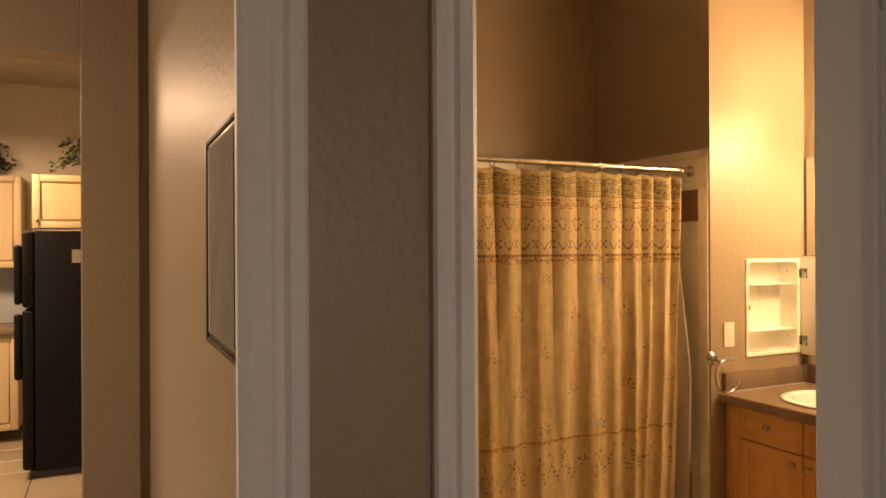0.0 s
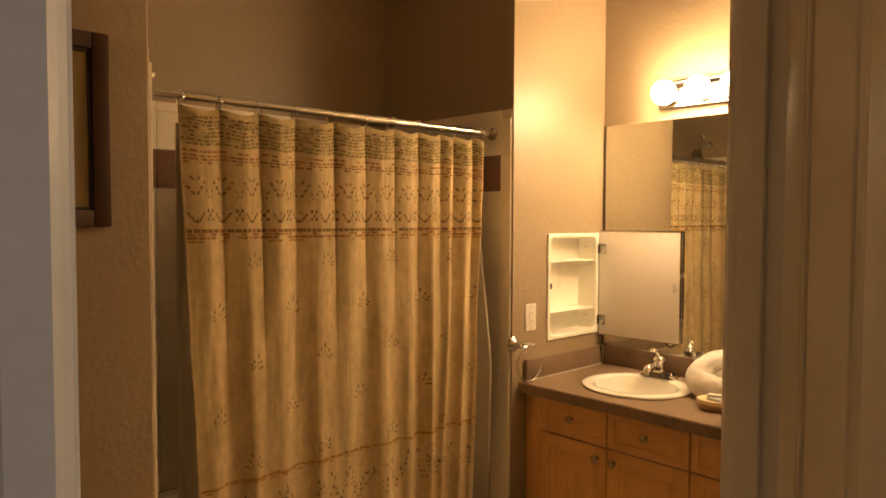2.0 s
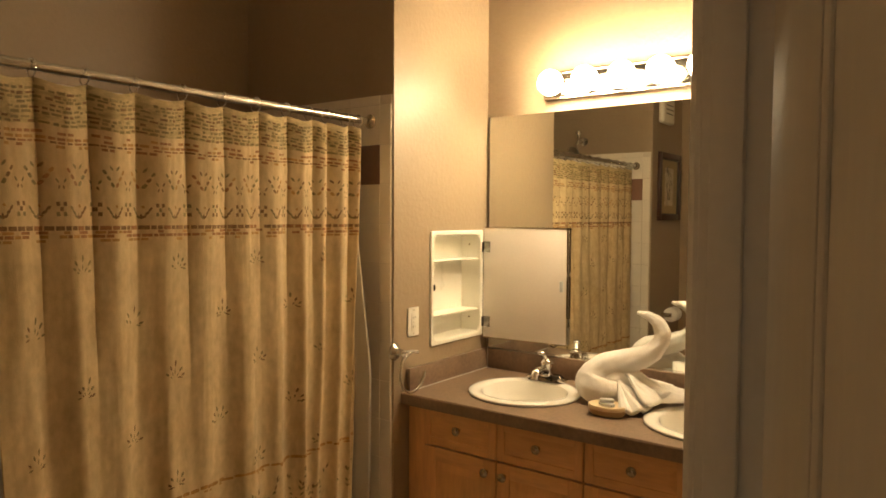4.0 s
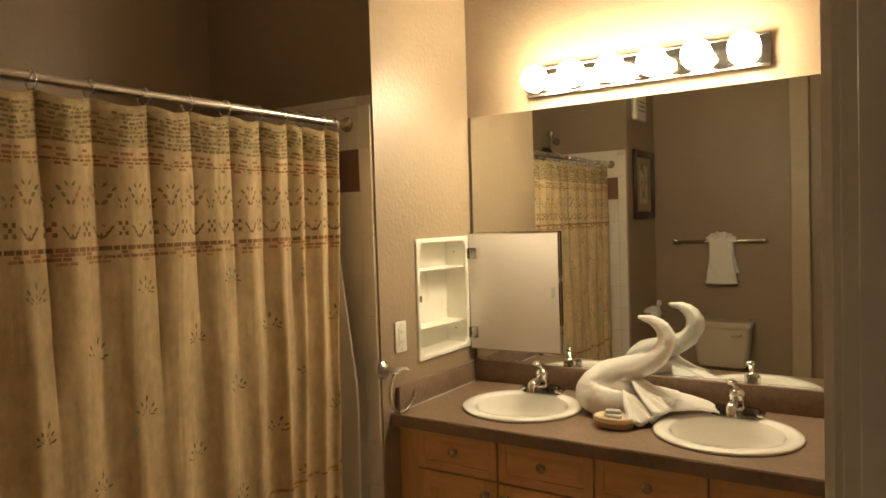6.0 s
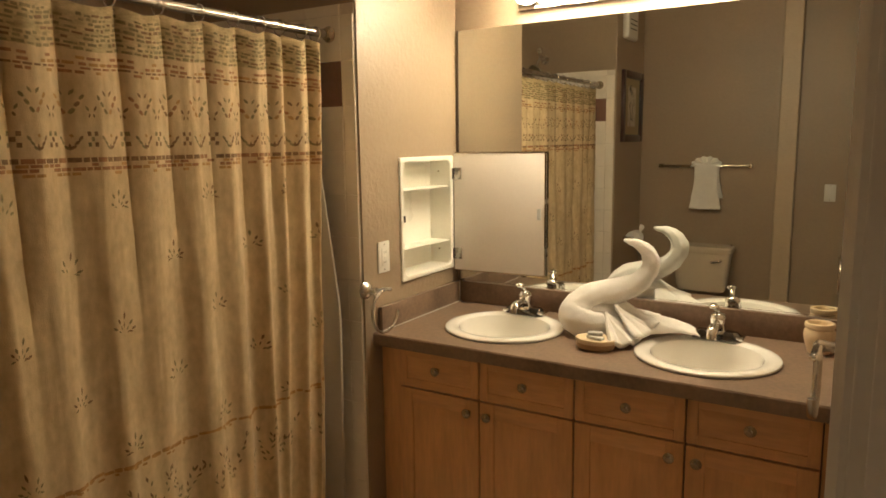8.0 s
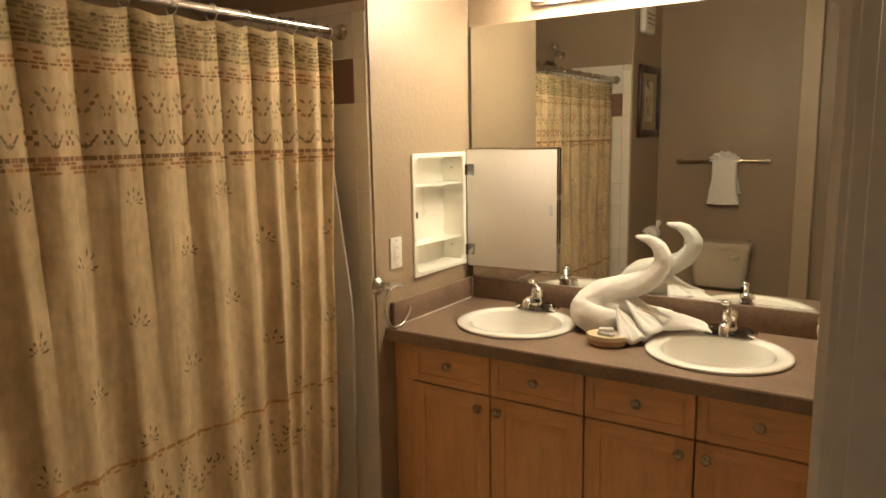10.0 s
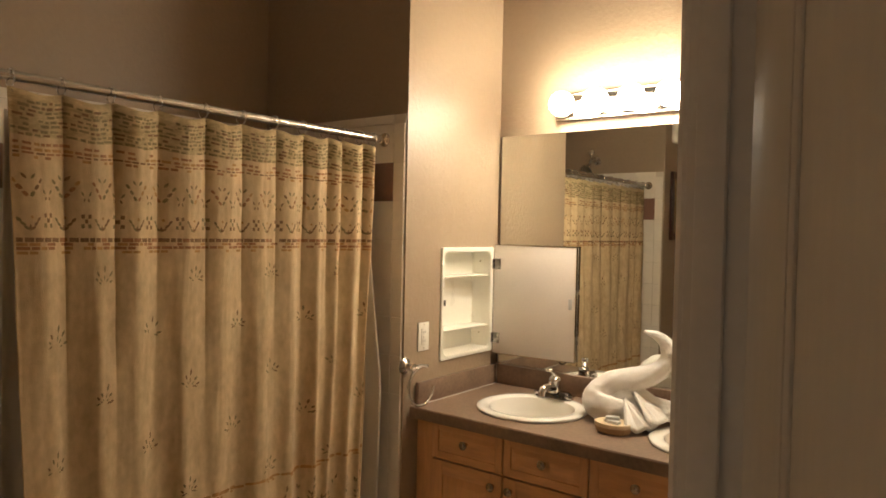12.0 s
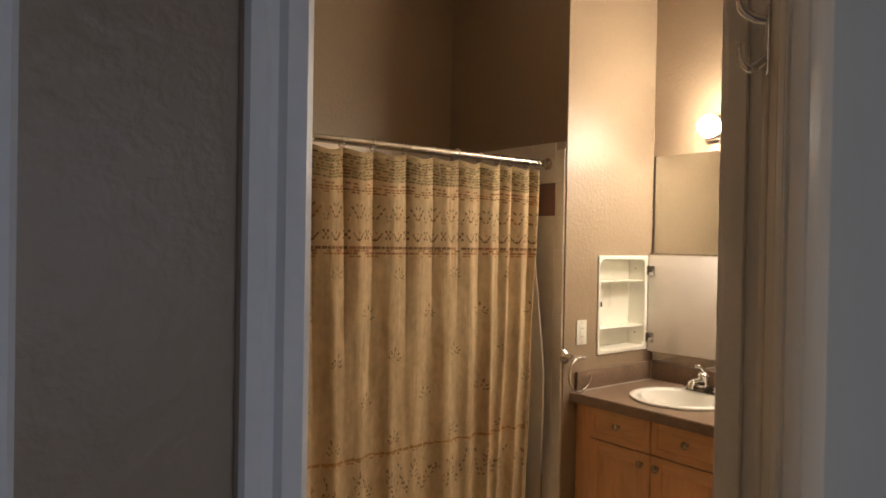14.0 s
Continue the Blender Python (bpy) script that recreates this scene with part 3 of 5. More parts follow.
def worktop():
    t = thing("worktop", (3.1, 1.87, 0.795), "brown mottled laminate vanity worktop with backsplashes", "worktop")
    x0, x1, y0, y1, z0, z1 = 2.793, EAST - 0.002, NORTH_OF_SOUTH + 0.002, CAB_WALL - 0.002, 0.796, 0.84
    # slab with two oval cut-outs: a band of quads from each oval to its cell
    b = bmesh.new()
    n = 48
    cells = ((1.875, y1, SINKS[0]), (y0, 1.875, SINKS[1]))
    for c0, c1, (sx, sy) in cells:
        oval, rim = [], []
        for k in range(n):
            a = 2 * math.pi * k / n
            dx, dy = math.cos(a), math.sin(a)
            oval.append((sx + 0.185 * dx, sy + 0.190 * dy))
            s = min((x1 - sx) / dx if dx > 1e-9 else 9, (x0 + 0.010 - sx) / dx if dx < -1e-9 else 9, (c1 - sy) / dy if dy > 1e-9 else 9, (c0 - sy) / dy if dy < -1e-9 else 9)
            rim.append((sx + s * dx, sy + s * dy))
        corners = [(x1, c1), (x0 + 0.010, c1), (x0 + 0.010, c0), (x1, c0)]
        for c in corners:
            k = min(range(n), key=lambda j: (rim[j][0] - c[0]) ** 2 + (rim[j][1] - c[1]) ** 2)
            rim[k] = c
        V = [[b.verts.new((x, y, z)) for x, y in ring] for ring, z in ((oval, z1 - 0.03), (oval, z1), (rim, z1))]
        for r, q in zip(V, V[1:]):
            for k in range(n):
                b.faces.new((r[k], r[(k + 1) % n], q[(k + 1) % n], q[k]))
    bmesh.ops.recalc_face_normals(b, faces=b.faces)
    for f in b.faces:
        if abs(f.normal.z) > 0.9 and f.normal.z < 0:
            f.normal_flip()
    slab = part("slab", b, M_COUNTER, t, smooth=False)
    b = extrude_profile([(0, 0), (0.010, 0), (0.010, z1 - z0), (0.0035, z1 - z0), (0, z1 - z0 - 0.0045)], y0, y1)
    # stand the nosing on its side: plan x -> x, plan y -> z, height -> y
    for v in b.verts:
        v.co = Vector((x0 + v.co.x, v.co.z, z0 + v.co.y))
    bmesh.ops.recalc_face_normals(b, faces=b.faces)
    part("front_edge", b, M_COUNTER, t, smooth=False)
    part("backsplash", box(EAST - 0.021, EAST - 0.002, y0, y1 - 0.019, z1 + 0.0005, 0.928, bevel=0.0025), M_COUNTER, t)
    part("side_splash", box(2.826, EAST - 0.002, y1 - 0.018, y1, z1 + 0.0005, 0.928, bevel=0.0025), M_COUNTER, t)
    part("side_splash", box(2.826, EAST - 0.022, y0, y0 + 0.018, z1 + 0.0005, 0.928, bevel=0.0025), M_COUNTER, t)
    part("caulk", tube([(2.83, y1 - 0.018, z1 + 0.0005), (EAST - 0.02, y1 - 0.018, z1 + 0.0005), (EAST - 0.021, y1 - 0.03, z1 + 0.0005)], 0.0026, 8), M_CAULK, t, "pale caulk bead")
    part("caulk", tube([(EAST - 0.021, y1 - 0.019, z1 + 0.001), (EAST - 0.021, y1 - 0.019, 0.927)], 0.0028, 8), M_CAULK, t, "pale caulk bead")


def sink(x, y):
    s = thing("sink", (x, y, 0.84), "white oval porcelain drop-in sink set into the worktop", "sink", "sinks in the worktop")
    prof = [(0.205, 0.0), (0.210, 0.005), (0.209, 0.010), (0.203, 0.0140), (0.190, 0.0150), (0.172, 0.0135), (0.162, 0.0080), (0.157, -0.006), (0.155, -0.04),
            (0.147, -0.09), (0.122, -0.135), (0.085, -0.156), (0.024, -0.162)]
    part("basin", lathe([(r, h) for r, h in prof], 56, 1.0, 1.035, at=(x, y, 0.84), caps=False), M_PORCELAIN, s)
    part("drain", lathe([(0.022, -0.161), (0.022, -0.159), (0.016, -0.1585), (0.012, -0.160), (0.003, -0.160)], 20, at=(x, y, 0.84)), M_CHROME, s, "chrome drain")
    f = thing("faucet", (x + 0.182, y, 0.853), "chrome centre-set faucet with one knob lever behind the sink", "faucet", "faucets on the sinks")
    fx, z = x + 0.182, 0.8545
    b = bmesh.new()
    n = 40
    rings = []
    for sc, h in ((1.0, 0.0), (1.0, 0.008), (0.86, 0.016), (0.55, 0.028)):
        rings.append([b.verts.new((fx + 0.031 * sc * math.copysign(abs(math.cos(a)) ** 0.5, math.cos(a)), y + 0.080 * (sc * 0.45 + 0.55) * math.copysign(abs(math.sin(a)) ** 0.5, math.sin(a)), z + h))
                      for a in (2 * math.pi * k / n for k in range(n))])
    for r, q in zip(rings, rings[1:]):
        for k in range(n):
            b.faces.new((r[k], r[(k + 1) % n], q[(k + 1) % n], q[k]))
    b.faces.new(rings[-1])
    b.faces.new(rings[0][::-1])
    bmesh.ops.recalc_face_normals(b, faces=b.faces)
    part("base_plate", b, M_BLACK, f, "chrome base plate, darkened for what it reflects")
    for s_ in (-1, 1):
        w = box(-0.026, 0.026, -0.013, 0.013, 0.0, 0.011, bevel=0.004)
        part("end_cap", move(w, Matrix.Translation((fx, y + s_ * 0.071, z + 0.0055)) @ Matrix.Rotation(radians(-10 * s_), 4, "X")), M_CHROME, f, "chrome end of the base plate")
    part("body", lathe([(0.031, 0.022), (0.027, 0.034), (0.0245, 0.050), (0.0245, 0.062), (0.0265, 0.066), (0.0255, 0.074), (0.019, 0.084), (0.008, 0.090), (0.003, 0.091)], 28, at=(fx, y, z)), M_CHROME, f)
    sp = [tuple(p) for p in spline([(fx - 0.012, y, z + 0.036), (fx - 0.045, y, z + 0.050), (fx - 0.080, y, z + 0.050), (fx - 0.100, y, z + 0.038), (fx - 0.104, y, z + 0.022)], 18)]
    part("spout", tube(sp, [0.018] * 4 + [0.0155] * 8 + [0.0135] * 6, 16, squash=(1.15, 0.9)), M_CHROME, f)
    lever = tube([(fx, y, z + 0.082), (fx - 0.010, y + 0.004, z + 0.098), (fx - 0.024, y + 0.008, z + 0.110)], [0.010, 0.008, 0.008], 12, squash=(1.2, 0.8))
    part("lever", lever, M_CHROME, f)
    part("handle_knob", sphere((fx - 0.028, y + 0.010, z + 0.114), 0.0165, 18, 12, sz=0.6), M_CHROME, f, "chrome handle knob")
    part("lift_rod", tube([(fx + 0.022, y, z + 0.01), (fx + 0.022, y, z + 0.055)], 0.0022, 8, bm=sphere((fx + 0.022, y, z + 0.057), 0.0048, 12, 8)), M_CHROME, f)


vanity_cabinets()
worktop()
for s in SINKS:
    sink(*s)

# ---- mirror and light bar ----
m = thing("wall_mirror", (EAST, 1.87, 0.955), "large frameless vanity mirror on the wall", "mirror")
part("glass", box(EAST - 0.006, EAST - 0.001, NORTH_OF_SOUTH + 0.012, 2.604, 0.935, 1.960), M_MIRROR, m, smooth=False)
part("edge_strip", box(EAST - 0.0075, EAST - 0.001, 2.6045, 2.610, 0.935, 1.960), M_MIRROR_EDGE, m, "dark strip along the mirror's edge", smooth=False)
part("channel", box(EAST - 0.009, EAST - 0.001, NORTH_OF_SOUTH + 0.012, 2.604, 0.9285, 0.9345), M_CHROME, m, smooth=False)

lb = thing("vanity_light", (EAST, 1.878, 2.06), "chrome vanity light bar with six lit globe bulbs", "vanity light")
b = box(EAST - 0.030, EAST - 0.001, 1.432, 2.324, 2.005, 2.118, bevel=0.004)
part("backplate", b, M_BAR, lb)
b = box(EAST - 0.033, EAST - 0.0301, 1.436, 2.320, 2.006, 2.014, bevel=0.001)
box(EAST - 0.033, EAST - 0.0301, 1.436, 2.320, 2.109, 2.117, bevel=0.001, bm=b)
part("rim", b, M_SATIN, lb)
for k in range(6):
    y = 1.503 + 0.150 * k
    so = lathe([(0.030, 0.0), (0.030, 0.004), (0.020, 0.008), (0.018, 0.022), (0.015, 0.024)], 24)
    move(so, Matrix.Translation((EAST - 0.030, y, 2.060)) @ Matrix.Rotation(radians(-90), 4, "Y"))
    part("socket", so, M_CHROME, lb)
    gl = lathe([(0.013, 0.0), (0.015, 0.008), (0.029, 0.018), (0.042, 0.032), (0.0495, 0.050), (0.051, 0.063), (0.047, 0.084), (0.037, 0.100), (0.022, 0.111), (0.004, 0.114)], 28)
    move(gl, Matrix.Translation((EAST - 0.046, y, 2.060)) @ Matrix.Rotation(radians(-90), 4, "Y"))
    part("bulb", gl, M_BULB, lb, "lit frosted globe bulb")


# ---- medicine cabinet ----
def medicine_cabinet():
    c = thing("medicine_cabinet", (3.166, CAB_WALL, 0.991), "white recessed medicine cabinet, empty, its door open", "medicine cabinet")
    x0, x1, z0, z1, yf = 2.976, 3.356, 0.991, 1.460, CAB_WALL - 0.009
    # frame: a ring with rounded inner corners
    fr, b = 0.020, bmesh.new()

    def rounded(a, e, lo, hi, r, y):
        out = []
        for cx, cz, s in ((e - r, hi - r, 0), (a + r, hi - r, 90), (a + r, lo + r, 180), (e - r, lo + r, 270)):
            for k in range(7):
                t = radians(s + 15 * k)
                out.append(b.verts.new((cx + r * math.cos(t), y, cz + r * math.sin(t))))
        return out
    loops = [rounded(x0, x1, z0, z1, 0.006, CAB_WALL - 0.0005), rounded(x0, x1, z0, z1, 0.006, yf + 0.003), rounded(x0 + 0.003, x1 - 0.003, z0 + 0.003, z1 - 0.003, 0.005, yf),
             rounded(x0 + fr - 0.004, x1 - fr + 0.004, z0 + fr - 0.004, z1 - fr + 0.004, 0.026, yf), rounded(x0 + fr, x1 - fr, z0 + fr, z1 - fr, 0.024, yf + 0.004), rounded(x0 + fr, x1 - fr, z0 + fr, z1 - fr, 0.024, CAB_WALL + 0.004)]
    for r0, r1 in zip(loops, loops[1:]):
        for k in range(28):
            b.faces.new((r0[k], r0[(k + 1) % 28], r1[(k + 1) % 28], r1[k]))
    bmesh.ops.recalc_face_normals(b, faces=b.faces)
    part("frame", b, M_WHITE, c)
    ix0, ix1, iz0, iz1, yb = NX0 + 0.003, NX1 - 0.003, NZ0 + 0.003, NZ1 - 0.003, CAB_WALL + 0.095
    b = box(ix0, ix1, CAB_WALL + 0.001, yb, iz0, iz1)
    bmesh.ops.delete(b, geom=[f for f in b.faces if f.calc_center_median().y < CAB_WALL + 0.01], context="FACES_ONLY")
    bmesh.ops.reverse_faces(b, faces=b.faces)
    bd = part("body", b, M_WHITE, c, smooth=False)
    so = bd.modifiers.new("sheet", "SOLIDIFY")
    so.thickness, so.offset = 0.0015, -1.0
    for z in (1.106, 1.331):
        part("shelf", box(ix0 + 0.003, ix1 - 0.003, CAB_WALL + 0.004, yb - 0.003, z, z + 0.006, bevel=0.002), M_WHITE, c)
    # screw heads and the catch
    for z in (1.395, 1.07):
        sc = lathe([(0.004, 0), (0.004, 0.002), (0.001, 0.003)], 10)
        move(sc, Matrix.Translation((ix1 - 0.003, CAB_WALL + 0.05, z)) @ Matrix.Rotation(radians(-90), 4, "Y"))
        part("screw", sc, M_NICKEL, c)
    part("catch", box(x0 + 0.012, x0 + 0.021, yf - 0.004, yf, 1.218, 1.242, bevel=0.0015), M_BLACK, c)
    # door, swung past square so that it lies before the wall mirror
    d0, d1 = Vector((3.359, 2.606)), Vector((3.385, 2.212))
    L = (d1 - d0).length
    u = (d1 - d0) / L
    turn = Matrix.Translation((d0.x, d0.y, 0)) @ Matrix.Rotation(math.atan2(u.y, u.x), 4, "Z")
    dr = part("door", move(box(0, L, -0.008, 0, 0.984, 1.468, bevel=0.0015), turn), M_DOORBACK, c, "white-backed cabinet door")
    part("mirror_face", move(box(0.004, L - 0.004, 0.0003, 0.003, 0.988, 1.464), turn), M_MIRROR, dr, smooth=False)
    b = move(box(L, L + 0.003, -0.009, 0.0035, 0.982, 1.470, bevel=0.001), turn)
    join(b, move(box(0, L, -0.009, 0.0035, 1.4685, 1.4725, bevel=0.001), turn))
    join(b, move(box(0, L, -0.009, 0.0035, 0.9795, 0.9835, bevel=0.001), turn))
    part("edge_trim", b, M_NICKEL, dr, "thin metal edge")
    part("pull", move(box(L - 0.030, L - 0.014, -0.011, -0.0081, 1.205, 1.250, bevel=0.002), turn), M_SOAP, dr)
    for z in (1.052, 1.385):
        h = move(box(0.002, 0.034, -0.011, -0.0081, z - 0.024, z + 0.024, bevel=0.001), turn)
        box(x1 - 0.014, x1 + 0.003, yf - 0.004, yf - 0.0005, z - 0.022, z + 0.022, bevel=0.001, bm=h)
        tube([(x1 + 0.001, yf - 0.006, z - 0.024), (x1 + 0.001, yf - 0.006, z + 0.024)], 0.004, 8, bm=h)
        part("hinge", h, M_BAR, dr, "steel butt hinge")


medicine_cabinet()


def wall_plate(name, m, label, rocker):
    """A plate in the x-z plane that faces -y, moved by m."""
    p = thing(name, m.translation, label, "outlet" if not rocker else "light switch")

    def put(nm, b, mt, lb=""):
        part(nm, move(b, m), mt, p, lb)
    put("cover_plate", box(-0.034, 0.034, -0.006, 0, -0.057, 0.057, bevel=0.003), M_PLASTIC)
    put("insert", box(-0.0165, 0.0165, -0.0085, -0.0055, -0.033, 0.033, bevel=0.0015), M_PLASTIC)
    if not rocker:
        for z in (-0.018, 0.018):
            b = box(-0.007, -0.005, -0.0092, -0.0080, z - 0.004, z + 0.004)
            box(0.005, 0.007, -0.0092, -0.0080, z - 0.004, z + 0.004, bm=b)
            put("slot", b, M_SLOT)
        put("button", box(-0.006, 0.006, -0.0098, -0.008, -0.004, 0.004, bevel=0.001), M_PLASTIC)
    for z in (-0.046, 0.046):
        put("screw", box(-0.002, 0.002, -0.0072, -0.0055, z - 0.002, z + 0.002, bevel=0.0006), M_NICKEL)
    return p


wall_plate("wall_outlet", Matrix.Translation((2.866, CAB_WALL, 1.106)), "ivory rocker-style power outlet on the tan wall", False)
wall_plate("light_switch", Matrix.Translation((WEST, 1.36, 1.145)) @ Matrix.Rotation(radians(90), 4, "Z"), "ivory light switch on the tan wall", True)


def towel_ring(m, label):
    """Post on a wall that faces -y, open ring below it."""
    t = thing("towel_ring", m.translation, label, "towel ring", "towel rings beside the vanity")
    ro = lathe([(0.033, 0), (0.033, 0.005), (0.026, 0.013), (0.014, 0.020), (0.012, 0.035), (0.015, 0.042), (0.015, 0.049), (0.005, 0.054)], 24)
    part("post", move(ro, m @ Matrix.Rotation(radians(90), 4, "X")), M_SATIN, t)
    b = tube([(0.0, -0.045, 0.0), (0.045, -0.047, 0.002), (0.078, -0.047, -0.006)], [0.008, 0.0065, 0.0075], 12)
    sphere((0.082, -0.047, -0.007), 0.008, 14, 8, bm=b)
    part("arm", move(b, m), M_CHROME, t)
    pts = ring_points((0.052, -0.047, -0.080), 0.076, "y", 34, 92, 352)
    part("ring", move(tube(pts, 0.0058, 10), m), M_SATIN, t)


towel_ring(Matrix.Translation((2.756, CAB_WALL, 1.003)), "chrome open towel ring on the tan wall by the worktop")
towel_ring(Matrix.Translation((2.70, NORTH_OF_SOUTH, 1.02)) @ Matrix.Rotation(radians(180), 4, "Z") @ Matrix.Diagonal((1, 1.75, 1, 1)), "chrome open towel ring beside the doorway")

# ---- shower curtain ----
CX0, CX1, CZ0, CZ1, CY = 1.402, 2.676, 0.16, 1.850, 2.712
HOOK_U = (0.008, 0.100, 0.200, 0.305, 0.421, 0.527, 0.628, 0.724, 0.805, 0.868, 0.945, 0.996)
crng = random.Random(4)
DEPTH = [crng.uniform(0.45, 1.25) for _ in range(14)]      # how deep each fold runs
BELLY = [crng.uniform(0.55, 1.25) for _ in range(14)]      # how far each panel bellies out at the top
LEAN = [crng.uniform(-0.16, 0.16) for _ in range(14)]      # how far each fold strays on its way down


def curtain_point(u, z):
    """Drawn back at each hook and bellied between, falling into soft, uneven folds."""
    h = (CZ1 - z) / (CZ1 - CZ0)
    p0 = float(np.interp(u, HOOK_U, range(12)))
    k = min(11, int(p0))
    f = p0 - k
    f = f * f * (3 - 2 * f)
    deep = DEPTH[k] * (1 - f) + DEPTH[k + 1] * f
    p = p0 + (LEAN[k] * (1 - f) + LEAN[k + 1] * f) * min(1, 1.6 * h) + 0.03 * math.sin(2 * math.pi * p0)
    belly = math.sin(math.pi * (p0 % 1) ** 0.82) ** 0.75
    wave = (0.5 - 0.5 * math.cos(2 * math.pi * (p - 0.06 * math.sin(2 * math.pi * p)))) ** 0.85
    b = min(1.0, 1.5 * h)
    b = b * b * (3 - 2 * b)
    gather = 1.0 + 0.45 * max(0, u - 0.66) / 0.34
    y = CY + 0.012 - gather * ((1 - b) * 0.024 * BELLY[k] * belly + b * 0.0255 * deep * wave)
    y -= (0.004 + 0.008 * h) * math.sin(math.pi * p + 1.1 + 1.5 * h) + 0.022 * h
    y -= 0.0070 * noise.noise(Vector((9.0 * u, 1.9 * z, 0.3))) + 0.0042 * noise.noise(Vector((34.0 * u, 6.5 * z, 1.7))) + 0.0014 * noise.noise(Vector((95.0 * u, 22.0 * z, 4.1)))
    x = CX0 + (CX1 - CX0) * u + 0.004 * gather * math.sin(2 * math.pi * p) + 0.006 * h * math.sin(9 * u + 2 * h)
    x += 0.052 * h * max(0, 1 - u / 0.3) - 0.085 * h ** 1.4 * max(0, u - 0.55) / 0.45
    # the hem sags between the hooks
    return Vector((x, y, z - (0.006 + 0.008 * BELLY[k]) * math.sin(math.pi * (p0 % 1)) * max(0, 1 - 7 * h)))


def curtain_normal(u, z):
    d = 0.0015
    n = (curtain_point(u + d, z) - curtain_point(u - d, z)).cross(curtain_point(u, z + d) - curtain_point(u, z - d))
    n.normalize()
    return n if n.y < 0 else -n


def shower_curtain():
    c = thing("shower_curtain", ((CX0 + CX1) / 2, CY, CZ0), "cream fabric shower curtain printed with leaf sprigs and mosaic bands", "shower curtain")
    b = bmesh.new()
    nu, nz = 330, 46
    V = [[b.verts.new(curtain_point(i / nu, CZ0 + (CZ1 - CZ0) * j / nz)) for i in range(nu + 1)] for j in range(nz + 1)]
    for j in range(nz):
        for i in range(nu):
            f = b.faces.new((V[j][i], V[j][i + 1], V[j + 1][i + 1], V[j + 1][i]))
            f.material_index = 1 if j >= nz - 3 else 0
    cloth = part("cloth", b, [M_CLOTH, M_HEADER], c)
    so = cloth.modifiers.new("thickness", "SOLIDIFY")
    so.thickness, so.offset = 0.0016, 1.0
    # the print: small patches laid on the cloth
    b = bmesh.new()
    rng = random.Random(11)
    span = CX1 - CX0

    def patch(u, z, w, h, turn, mi, taper=0.0, n=3):
        """A patch w by h metres about (u, z), turned in the cloth; taper narrows its ends into a leaf."""
        ca, sa = math.cos(turn), math.sin(turn)
        grid = []
        for i in range(n + 1):
            s = i / n * 2 - 1
            half = 0.5 * w * (1 - taper * s * s)
            row = []
            for t in (-1, 1):
                a, e = t * half, 0.5 * h * s
                uu, zz = u + (a * ca - e * sa) / span, z + a * sa + e * ca
                uu = min(0.998, max(0.002, uu))
                row.append(b.verts.new(curtain_point(uu, zz) + 0.0028 * curtain_normal(uu, zz)))
            grid.append(row)
        for r, q in zip(grid, grid[1:]):
            f = b.faces.new((r[0], r[1], q[1], q[0]))
            f.material_index = mi

    G, B, R, O, Y = 0, 1, 2, 3, 4
    # dashed rows at the hem
    for k, z in enumerate((1.826, 1.815, 1.804, 1.792, 1.780, 1.768, 1.756, 1.744)):
        u = rng.uniform(0, 0.02)
        while u < 0.985:
            w = rng.uniform(0.008, 0.024)
            if rng.random() < 0.84:
                patch(u + w / 2 / span, z + rng.uniform(-0.0018, 0.0018), rng.uniform(0.0050, 0.0085), w, math.pi / 2, rng.choice((G, G, G, B)), 0.05, 4)
            u += (w + rng.uniform(0.003, 0.007)) / span
    for z, chance in ((1.722, 0.55), (1.708, 0.8), (1.698, 0.95), (1.688, 0.35)):
        u = 0.004
        while u < 0.985:
            w = rng.uniform(0.010, 0.024)
            if rng.random() < chance:
                patch(u + w / 2 / span, z, 0.0075 if z != 1.698 else 0.0055, w, math.pi / 2, rng.choice((R, O, R)) if z != 1.698 else rng.choice((R, B)), 0.05, 3)
            u += (w + rng.uniform(0.002, 0.008)) / span
    # paired leaves, small berries and checks
    n = 14
    for k in range(n):
        u = (k + 0.35) / n
        for s in (-1, 1):
            # arms of a zigzag, each of short blocks
            for i in range(3):
                tone = rng.choice((G, B, G) if (k + (s > 0)) % 2 else (R, O, R))
                patch(u + s * (0.007 + 0.0095 * i) / span, 1.596 + 0.0165 * i, 0.0088 - 0.001 * (i == 2), 0.0135, -s * 0.58 + rng.uniform(-0.12, 0.12), tone, 0.35, 2)
            patch(u + s * 0.009 / span, 1.640, 0.0065, 0.016, -s * 0.55, rng.choice((G, B)), 0.8, 3)
            patch(u + s * 0.036 / span, 1.602, 0.0060, 0.013, s * 0.5, rng.choice((G, B)), 0.7, 2)
            patch(u + s * 0.040 / span, 1.586, 0.0050, 0.010, -s * 0.3, B, 0.7, 2)
        uc = (k + 0.85) / n
        for i, j in ((-1, -1), (1, -1), (0, 0), (-1, 1), (1, 1)):
            patch(min(0.99, uc + i * 0.0085 / span), 1.532 + j * 0.0125, 0.0080, 0.0105, rng.uniform(-0.15, 0.15), rng.choice((B, B, G)), 0, 1)
        for s in (-1, 1):
            for i in range(3):
                patch(u + s * (0.006 + 0.0065 * i) / span, 1.513 + 0.0105 * i, 0.0068, 0.0125, -s * (0.85 - 0.15 * i), G if s < 0 else B, 0.5, 2)
        patch(u, 1.514, 0.006, 0.016, 0, B, 0.8, 2)
        patch(u + 0.003, 1.540, 0.007, 0.007, 0.4, O, 0.2, 1)
